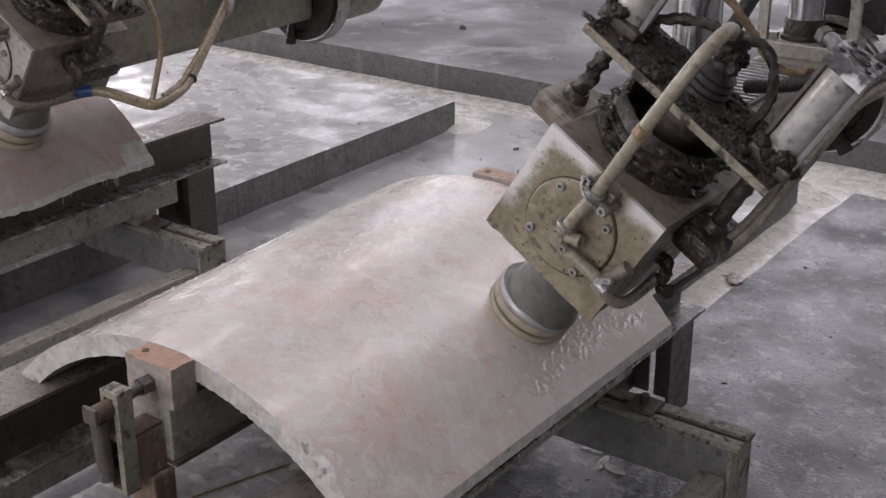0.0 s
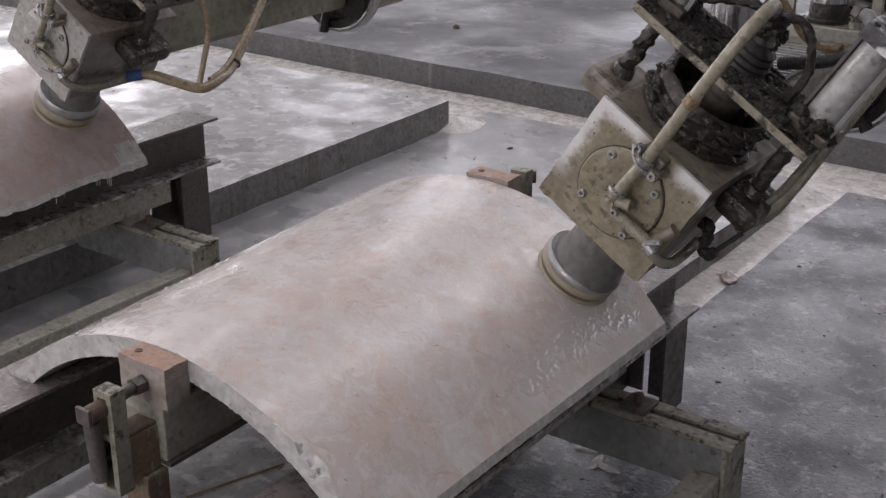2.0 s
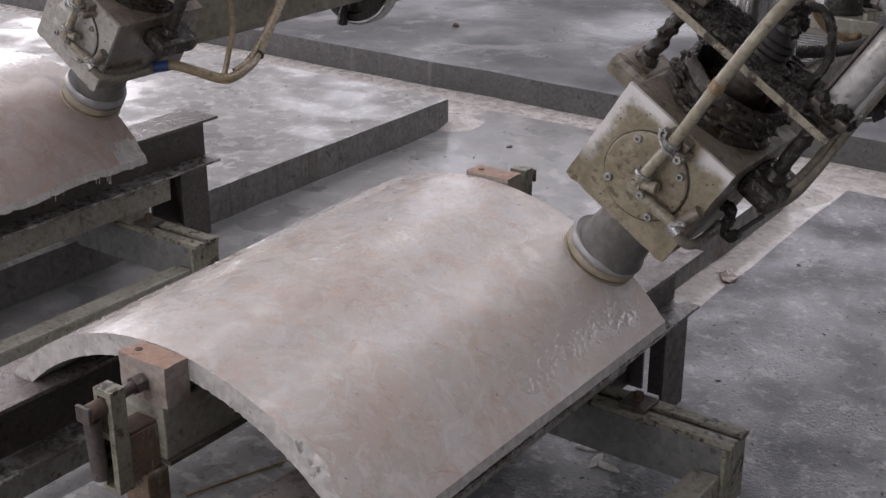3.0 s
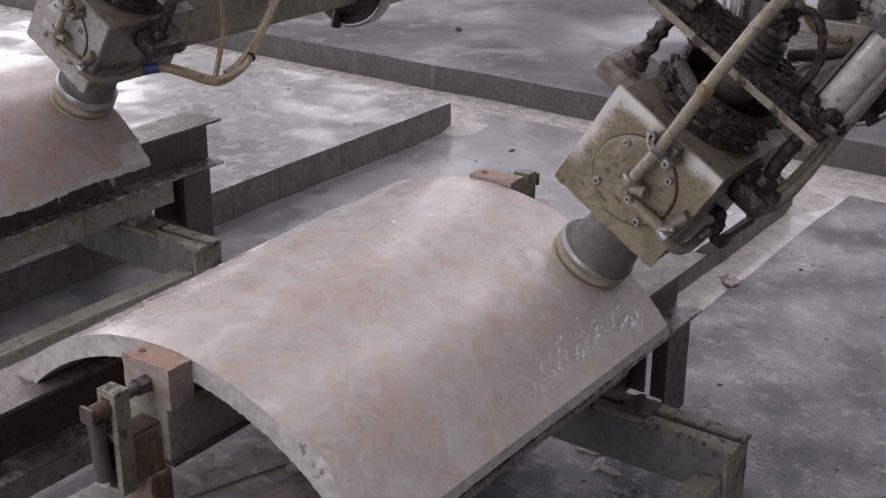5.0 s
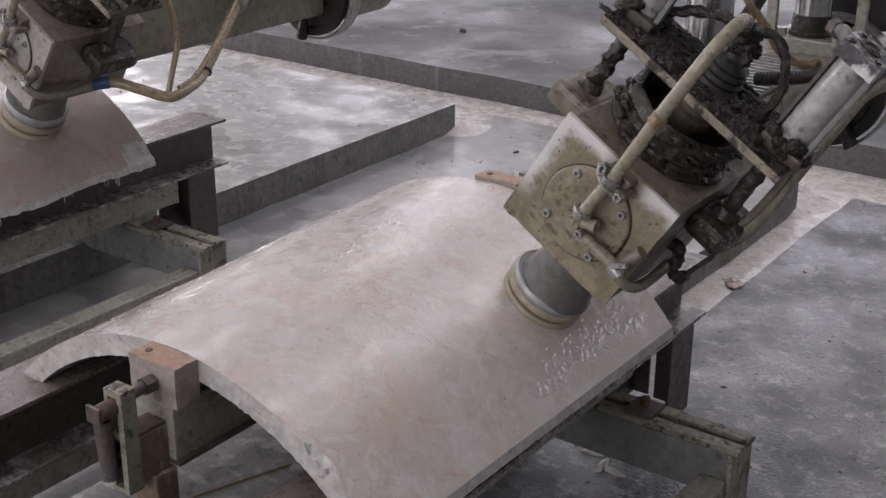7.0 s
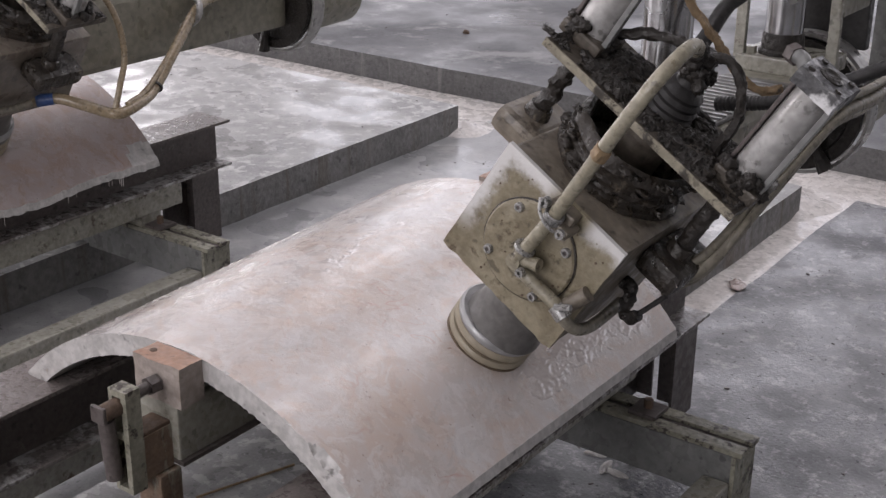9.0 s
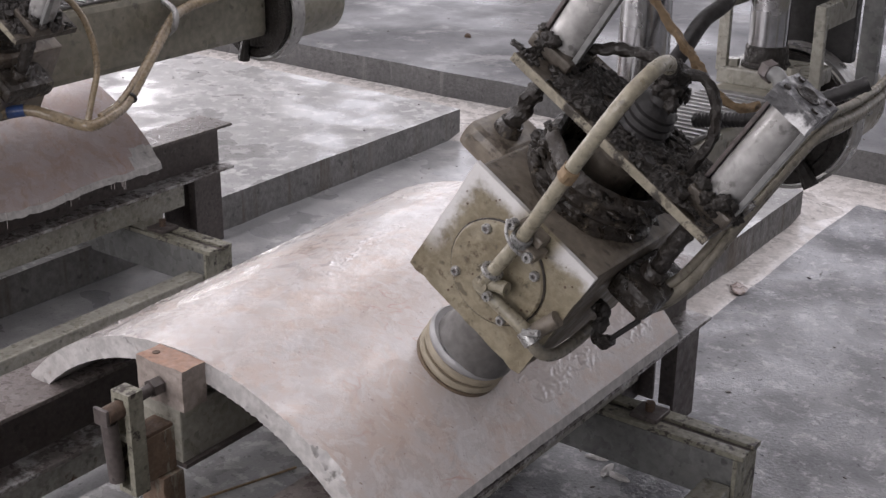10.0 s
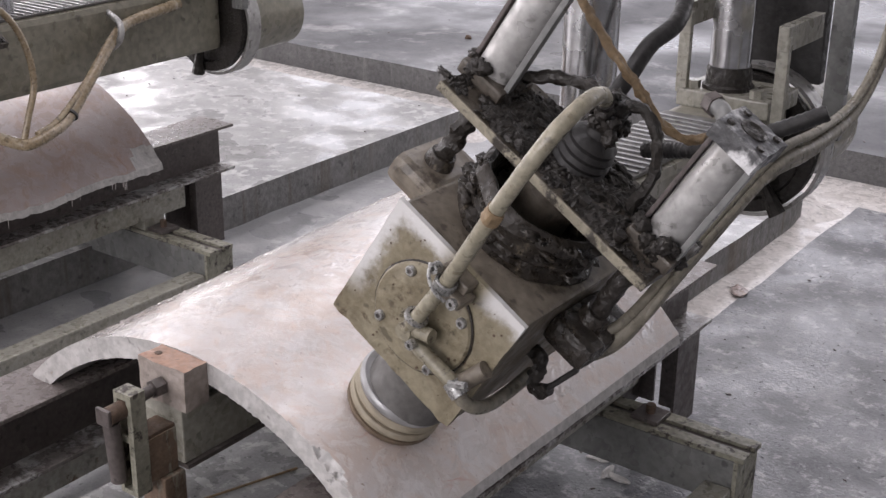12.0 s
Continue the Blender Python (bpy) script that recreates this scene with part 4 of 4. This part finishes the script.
    for i in range(46):
        a, z = rnd.uniform(0, 6.28), rnd.choice((0.490, 0.500, 0.515, 0.528, 0.545))
        s = rnd.uniform(0.006, 0.013)
        lump(bm, (0.112 * math.cos(a) - 0.006, 0.112 * math.sin(a), z), (s * 1.3, s * 1.3, s * 0.5), 300 + i, rough=0.5)
    tagged(bm.link("drum_crust", DRUM, dr, "flaking dirt crust on the drum"), kind="stuff")
    part("shaft", lathe([(0.046, 0.49), (0.046, 0.556), (0.040, 0.562), (0.040, 0.603)], 28, wobble=0.03), PLATE, dr, smooth=True)
    bm = box((-0.207, -0.098, 0.603), (0.207, 0.078, 0.619))
    bmesh.ops.subdivide_edges(bm, edges=list(bm.edges), cuts=12, use_grid_fill=True)
    for v in bm.verts:
        v.co.y += 0.002 * noise.noise(v.co * 35)
        v.co.z += 0.0012 * noise.noise(v.co * 50)
    pl = hp("tilt_plate", bm, PLATE, "pale-edged mounting plate")
    part("plate_edge", box((-0.2085, -0.1010, 0.6045), (0.2085, -0.0975, 0.6195)), PLATE_EDGE, pl, bevel=0.001)
    for bx in (-0.12, 0.06, 0.13):
        part("plate_bolt", hex_bolt((bx, -0.07, 0.619), (0, 0, 1), 0.011, 0.012), SLUDGE, pl)
    crust = crust_sheet("sludge", -0.203, 0.203, -0.096, 0.074, 0.6185, 0.013, 2.0 if second else 5.0)
    crust.parent = pl
    bm = Heap()
    for i in range(60):
        x, y = rnd.gauss(-0.02, 0.09), rnd.uniform(-0.085, 0.07)
        s = rnd.uniform(0.003, 0.008)
        lump(bm, (x, y, 0.623), (s * 1.9, s * 1.2, s * 0.6), i + (100 if second else 0), rough=0.8)
    tagged(bm.link("sludge_crust", SLUDGE, pl, "lumpy black polishing sludge"), kind="stuff")
    bl = hp("bellows", lathe([(0.040, 0.618), (0.0445, 0.624), (0.0405, 0.631), (0.0440, 0.638), (0.0395, 0.645), (0.0425, 0.652), (0.037, 0.659), (0.039, 0.666), (0.031, 0.674),
                              (0.022, 0.679), (0.020, 0.725)], 36, wobble=0.02), RUBBER, "black ribbed rubber bellows", smooth=True)
    un = part("water_union", lathe([(0.021, 0.690), (0.024, 0.694), (0.024, 0.712), (0.018, 0.716), (0.018, 0.742), (0.014, 0.746)], 20, wobble=0.05), SLUDGE, bl, "dark rotary water union", smooth=True)
    bm = Heap()
    for i in range(26):
        a = rnd.uniform(0, 6.28)
        r, z = rnd.uniform(0.010, 0.032), rnd.uniform(0.690, 0.748)
        s = rnd.uniform(0.005, 0.011)
        lump(bm, (r * math.cos(a), r * math.sin(a), z), (s, s, s * 1.2), 40 + i, rough=0.55)
    tagged(bm.link("union_sludge", SLUDGE, un, "dark sludge round the water union"), kind="stuff")
    for x, y, top in ((0.170, -0.012, 0.818), (-0.178, -0.005, 0.90)):
        cr = 0.0325 if x > 0 else 0.0345
        cy = hp("air_cylinder", rod((x, y, 0.619), (x, y, top), cr, seg=40), CYL, "dull grey air cylinder with splashes", smooth=True)
        part("cylinder_base", box((x - 0.042, y - 0.045, 0.618), (x + 0.042, y + 0.045, 0.642)), PLATE, cy, bevel=0.005)
        bm = box((x - 0.039, y - 0.039, top), (x + 0.039, y + 0.039, top + 0.030))
        bmesh.ops.subdivide_edges(bm, edges=list(bm.edges), cuts=6, use_grid_fill=True)
        for v in bm.verts:
            v.co += Vector((noise.noise(v.co * 60), noise.noise(v.co * 60 + Vector((4, 0, 0))), noise.noise(v.co * 60 + Vector((0, 4, 0))))) * 0.003
        cap = part("cylinder_cap", bm, CAP, cy, "dark cylinder cap under white scale")
        part("cap_gland", lathe([(0.020, 0), (0.020, 0.004), (0.014, 0.006), (0.010, 0.003)], 20, xf=pose(x, y, top + 0.029)), SLUDGE, cap, smooth=True)
        for bx, by in ((-0.026, -0.026), (0.026, -0.026), (-0.026, 0.026), (0.026, 0.026)):
            part("cap_screw", hex_bolt((x + bx, y + by, top + 0.029), (0, 0, 1), 0.006, 0.005), SLUDGE, cap)
        part("tie_strip", box((x + cr - 0.002, y - 0.030, 0.64), (x + cr + 0.008, y - 0.016, top)), GREYP, cy, bevel=0.002)
        part("tie_strip", box((x - cr - 0.006, y - 0.02, 0.64), (x - cr + 0.001, y - 0.006, top)), STEEL_DARK, cy, bevel=0.002)
        bm = Heap()
        for i in range(30):
            a = rnd.uniform(0, 6.28)
            s = rnd.uniform(0.005, 0.012)
            lump(bm, (x + 0.042 * math.cos(a), y + 0.042 * math.sin(a), 0.642 + rnd.uniform(-0.012, 0.014)), (s, s, s), 80 + i, rough=0.55)
        tagged(bm.link("cylinder_sludge", SLUDGE, cy, "dark sludge round the cylinder's foot"), kind="stuff")
        el = part("air_elbow", hose([(x - 0.034, y - 0.005, top + 0.016), (x - 0.052, y + 0.004, top + 0.020), (x - 0.064, y + 0.012, top + 0.014)], 0.012, 14, 6), GREYP, cy, "grey air fitting", smooth=True)
        part("air_nut", hex_bolt((x - 0.060, y + 0.010, top + 0.016), (-0.8, 0.5, -0.3), 0.016, 0.018), STEEL_DARK, el)
    for x in (-0.178, 0.166):
        w = 1 if x > 0 else -1
        bm = box((min(x + w * 0.046, w * 0.128), -0.07, 0.398), (max(x + w * 0.046, w * 0.128), 0.07, 0.448))
        lug = hp("side_lug", bm, DRUM if x > 0 else HOUSING_TOP, "cast side lug", bevel=0.016)
        part("lug_boss", rod((x, -0.01, 0.44), (x, -0.01, 0.468), 0.027, 0.021, seg=20), DRUM, lug, smooth=True)
        part("guide_rod", hose([(x, -0.01, 0.45), (x + w * -0.002, -0.01, 0.50), (x + w * -0.004, -0.01, 0.55), (x + w * -0.004, -0.01, 0.604)], 0.0145, 14, 8, lumps=0.75 if x < 0 else 0.3), SLUDGE, lug,
             "sludge-caked guide rod", smooth=True)
    for pts, r, nm in (([(0.0, 0.0, 0.735), (0.03, 0.005, 0.752), (0.065, 0.008, 0.735), (0.098, 0.005, 0.69), (0.104, 0.0, 0.625)], 0.0078, "sludge_hose"),
                       ([(-0.148, 0.0, 0.652), (-0.105, 0.01, 0.690), (-0.06, 0.02, 0.712), (-0.02, 0.01, 0.722)], 0.008, "sludge_hose")):
        hp(nm, hose(pts, r, 12, 10, lumps=0.7), SLUDGE, "thin hose caked with sludge", smooth=True)
    if not second:
        stub = hp("broken_hose", hose([(0.128, -0.03, 0.345), (0.150, -0.035, 0.345), (0.160, -0.045, 0.322), (0.172, -0.05, 0.305), (0.192, -0.05, 0.325)], 0.010, 14, 10, lumps=1.1), SLUDGE, "broken hose end clogged with sludge", smooth=True)
        part("hose_rod", rod((0.188, -0.05, 0.325), (0.204, -0.05, 0.392), 0.0048, seg=10), RUBBER, stub, smooth=True)
    gy = 0.02 if second else 0.0
    # arm with its turning ring, shafts and brackets (upright axes)
    arm = part("arm", box((0.105, 0.10, 0.196 if second else 0.228), (0.285, 0.958 + gy, 0.395)), ARM, t, "grey-green painted machine arm", bevel=0.02)
    part("arm_top", box((0.12, 0.12, 0.395), (0.272, 0.72, 0.402)), BELL_IN, arm, "wet bare metal cover", bevel=0.002)
    for i in range(22):
        part("tread_rib", box((0.124, 0.15 + 0.025 * i, 0.402), (0.268, 0.158 + 0.025 * i, 0.4055)), BELL, arm)
    part("arm_root", box((0.14, 0.045, 0.30), (0.32, 0.14, 0.46)), HOUSING_TOP, arm, bevel=0.012)
    c = (0.212, 0.270) if second else (0.196, 0.288)
    ring = part("ring_hood", lathe([(0.159, 0), (0.167, 0), (0.167, 0.05), (0.159, 0.05)], 56, ring=True, xf=pose(c[0], 1.03 + gy, c[1], 90, 0, 0)), CYL, t, "pale ring guard of the turning gear", smooth=True)
    me_bm = bmesh.new()
    lathe([(0.02, 0), (0.152, 0), (0.152, 0.022), (0.125, 0.026), (0.120, 0.014), (0.02, 0.014)], 56, me_bm, pose(c[0], 0.985 + gy, c[1], 90, 0, 0))
    for i in range(56):
        a = 2 * math.pi * i / 56
        box((-0.0035, -0.004, -0.012), (0.0035, 0.009, 0.012), me_bm, Matrix.Translation((c[0] + 0.146 * math.cos(a), 0.968 + gy, c[1] + 0.146 * math.sin(a))) @ Matrix.Rotation(-a, 4, "Y") @ Matrix.Rotation(radians(90), 4, "Z") )
    part("ring_gear", me_bm, SLUDGE, ring, "dark greasy toothed ring gear")
    for a in ((-1.75,) if second else (-1.72, -0.98)):
        part("gear_lug", rod((c[0] + 0.09 * math.cos(a), 0.95 + gy, c[1] + 0.09 * math.sin(a)), (c[0] + 0.165 * math.cos(a), 0.95 + gy, c[1] + 0.165 * math.sin(a)), 0.012, 0.02, seg=8), SLUDGE, ring)
    part("motor_barrel", lathe([(0.11, 0), (0.112, -0.02), (0.11, -0.22), (0.095, -0.235)], 40, xf=pose(c[0] + 0.03, 1.03 + gy, c[1], 90, 0, 0)), ARM, t, "rounded grey motor barrel", smooth=True)
    part("chrome_shaft", rod((0.195, 0.27, 0.39), (0.195, 0.27, 2.6), 0.046, seg=40), CHROME, t, "tall bright chrome shaft", smooth=True)
    sh = part("chrome_shaft", rod((0.187, 0.86, 0.40), (0.187, 0.86, 2.6), 0.042, seg=40), CHROME, t, "tall bright chrome shaft", smooth=True)
    part("shaft_collar", lathe([(0.052, 0.43), (0.052, 0.438), (0.047, 0.442), (0.046, 0.468), (0.0435, 0.478)], 36, xf=pose(0.187, 0.86, 0), wobble=0.02), SLUDGE, sh, smooth=True)
    ft = part("shaft_foot", box((0.104, 0.795, 0.394), (0.303, 0.95, 0.430)), GREEN, t, "bolted cream foot plate", bevel=0.004)
    for bx, by in ((0.130, 0.820), (0.268, 0.815), (0.128, 0.928), (0.275, 0.928)):
        part("foot_bolt", hex_bolt((bx, by, 0.430), (0, 0, 1), 0.014, 0.016), GREEN, ft)
    for lo, hi in (((0.098, 0.80, 0.42), (0.122, 0.815, 0.585)), ((0.310, 0.79, 0.38), (0.334, 0.805, 0.565))):
        br = part("bracket", box(lo, hi), GREEN, t, "pale flat bracket", bevel=0.002)
        part("bracket_arm", box((lo[0], lo[1] - 0.002, hi[2] - 0.03), (hi[0] - 0.002, 0.97, hi[2] + 0.02)), GREEN, br, bevel=0.002)
    part("hanger_plate", box((0.350, 0.96, 0.33), (0.393, 0.985, 2.6)), GREYP, t, "tall grey hanger plate", bevel=0.003)
    part("chain_guard", box((0.14, 1.03, 0.42), (0.315, 1.06, 2.6)), RUBBER, t, "black chain guard", bevel=0.004)
    part("carriage_head", box((-0.1, 0.1, 2.6), (0.5, 1.2, 2.8)), ARM, t, bevel=0.01)
    if second:
        for pts, r in (([(0.235, 0.0, 0.155), (0.30, 0.06, 0.165), (0.36, 0.10, 0.148), (0.405, 0.14, 0.127), (0.43, 0.165, 0.124), (0.425, 0.23, 0.135), (0.40, 0.31, 0.155), (0.365, 0.43, 0.243), (0.325, 0.54, 0.312),
                         (0.302, 0.62, 0.34), (0.30, 0.80, 0.362)], 0.0150),
                       ([(0.425, 0.19, 0.142), (0.41, 0.27, 0.160), (0.375, 0.39, 0.225), (0.335, 0.52, 0.315), (0.305, 0.60, 0.345)], 0.008),
                       ([(0.415, 0.155, 0.128), (0.418, 0.175, 0.190), (0.412, 0.205, 0.265), (0.405, 0.20, 0.35), (0.39, 0.17, 0.43), (0.36, 0.10, 0.50), (0.30, 0.05, 0.53)], 0.0085)):
            hb = part("loop_hose", hose(pts, r, 12, 10), HOSE, t, "yellowed clear plastic hose", smooth=True)
        part("hose_tie", lathe([(0.016, -0.004), (0.02, -0.003), (0.02, 0.003), (0.016, 0.004)], 16, ring=True, xf=pose(0.398, 0.318, 0.160, -58, 0, 20)), RUBBER, hb)
        vl = part("blue_valve", rod((0.262, 0.025, 0.160), (0.295, 0.055, 0.165), 0.0165, seg=14), BLUE, t, "blue plastic valve on the hose", smooth=True)
        part("hose_saddle", hose([(0.28, 0.53, 0.275), (0.318, 0.535, 0.283), (0.350, 0.54, 0.315), (0.338, 0.55, 0.352), (0.28, 0.56, 0.372)], 0.009, 10, 8), CYL, arm, "bent strap over the hose", smooth=True)
    else:
        part("orange_hose", hose([(0.245, 0.12, 0.76), (0.266, 0.12, 0.721), (0.308, 0.12, 0.671), (0.36, 0.14, 0.598), (0.392, 0.16, 0.546), (0.425, 0.18, 0.528), (0.45, 0.2, 0.53)], 0.0065, 14, 10, lumps=0.9),
             OCHRE, t, "ochre dirt-crusted hose", smooth=True)
        part("black_hose", hose([(0.28, 0.17, 0.55), (0.303, 0.2, 0.598), (0.313, 0.25, 0.644), (0.329, 0.3, 0.67), (0.315, 0.36, 0.70), (0.29, 0.42, 0.78), (0.27, 0.45, 0.9)], 0.0145, 12, 8), RUBBER, t, "black rubber hose", smooth=True)
        part("ribbed_hose", hose([(0.29, 0.3, 0.455), (0.34, 0.3, 0.464), (0.392, 0.3, 0.476), (0.45, 0.31, 0.50), (0.503, 0.33, 0.521), (0.572, 0.36, 0.556)], 0.0125, 12, 14, ribs=1), RUBBER, t, "black corrugated hose", smooth=True)
        for dz, dy, r in ((0, 0, 0.0125), (0.022, 0.01, 0.008), (-0.012, -0.03, 0.007)):
            part("bundle_hose", hose([(0.36, -0.02, 0.22 + dz), (0.42, 0.02, 0.26 + dz), (0.47, 0.12 + dy, 0.36 + dz), (0.509, 0.3 + dy, 0.462 + dz), (0.524, 0.45 + dy, 0.472 + dz), (0.526, 0.6 + dy, 0.485 + dz),
                                      (0.528, 0.7 + dy, 0.54 + dz), (0.536, 0.74 + dy, 0.62 + dz), (0.55, 0.76, 0.8 + dz)], r, 12, 8), HOSE_GREY, t, "cream hose bundle looping to the arm", smooth=True)
        part("brass_block", box((0.305, 0.07, 0.40), (0.345, 0.12, 0.455)), WOOD_TOP, t, "small brass-coloured valve block", bevel=0.003)
    return t, pad


# ---- build ----
build_floor()
build_hall()
work_bench("work_bench", "rusty steel bench of beams on grey-green tubes", False)
work_bench("work_bench", "rusty steel bench with broad grey-green bearers", True).location = (-1.772, 0.134, 0)
marble_shell("marble_shell", "arched pink-beige marble slab, wet and half polished", (0, 0, 0), 0.0015, 1.3,
             [(32.5, 1.35, 0.014, 0.007), (34.2, 1.35, 0.020, 0.011), (36.2, 1.35, 0.018, 0.010), (38.0, 1.35, 0.012, 0.006), (26, 1.35, 0.006, 0.005), (12, 1.35, 0.005, 0.005), (-14, 1.35, 0.006, 0.005), (4, 1.35, 0.004, 0.004)], MARBLE)
marble_shell("marble_shell", "arched pinkish marble slab with a ragged broken edge", (-1.822, 0.165, -0.006), 0.02, 7.7, [(50, 2.3, 0.05, 0.01)], MARBLE_BROWN_DIM, 53.0)
support_bar()
bar2 = copy_thing(bpy.data.objects["support_bar"], pose(-1.82, 0.165, 0))
holding_clamp("slab_clamp", "chipped pale-green screw clamp on a rusty post", 1.30, 1)
holding_clamp("slab_clamp", "small dark screw clamp behind the slab", 2.402, -1).location.z = 0.032
timber_block("wet brown timber block with a rust-stained top", 1.295, 1.349)
timber_block("rust-stained timber block pressed against the slab", 2.345, 2.40, 0.036)
build_water()
loose_bits()
washed_in()
dripping_water()
machine_1, pad_1 = polishing_machine("dirty tilted polishing head with a tan round pad", (-1.245, 1.995, 0.5995))
machine_2, pad_2 = polishing_machine("grey tilted polishing head with looping plastic hoses", (-3.085, 2.158, 0.604), True)


def motions():
    # along the slab: out, a side step up the slab at the turn, and back
    run = [(0, 0.453, 1), (0.5, 0.505, 1), (1, 0.557, 1), (1.5, 0.608, 1), (2, 0.660, 1), (2.5, 0.712, 1), (3, 0.764, 1), (3.2, 0.785, 1), (3.4, 0.804, 1), (3.6, 0.817, 0.85), (3.8, 0.822, 0.5),
           (4.0, 0.817, 0.15), (4.2, 0.805, 0), (4.5, 0.775, 0), (5, 0.724, 0), (5.5, 0.672, 0), (6, 0.620, 0), (6.5, 0.569, 0), (7, 0.517, 0), (8, 0.414, 0), (9, 0.310, 0), (9.5, 0.2585, 0), (10, 0.2068, 0),
           (10.5, 0.155, 0), (11, 0.1034, 0), (11.5, 0.0517, 0), (12, 0.0, 0)]
    for ob, x, y, z in ((machine_1, -1.245, 1.541, 0.5995), (machine_2, -3.085, 1.706, 0.604)):
        walk(ob, [(t, pose(x - 0.0175 * d + 0.0121 * k, y + d, z - 0.0015 * d - 0.0078 * k)) for t, d, k in run])
    for pad, dx, dz in ((pad_1, -0.009, 0.0), (pad_2, -0.014, -0.012)):
        walk(pad, [(k / 10, pose(0, 0, 0, 0, TILT, 0) @ pose(dx, 0, dz, 0, 0, 77 * k)) for k in range(121)])


motions()
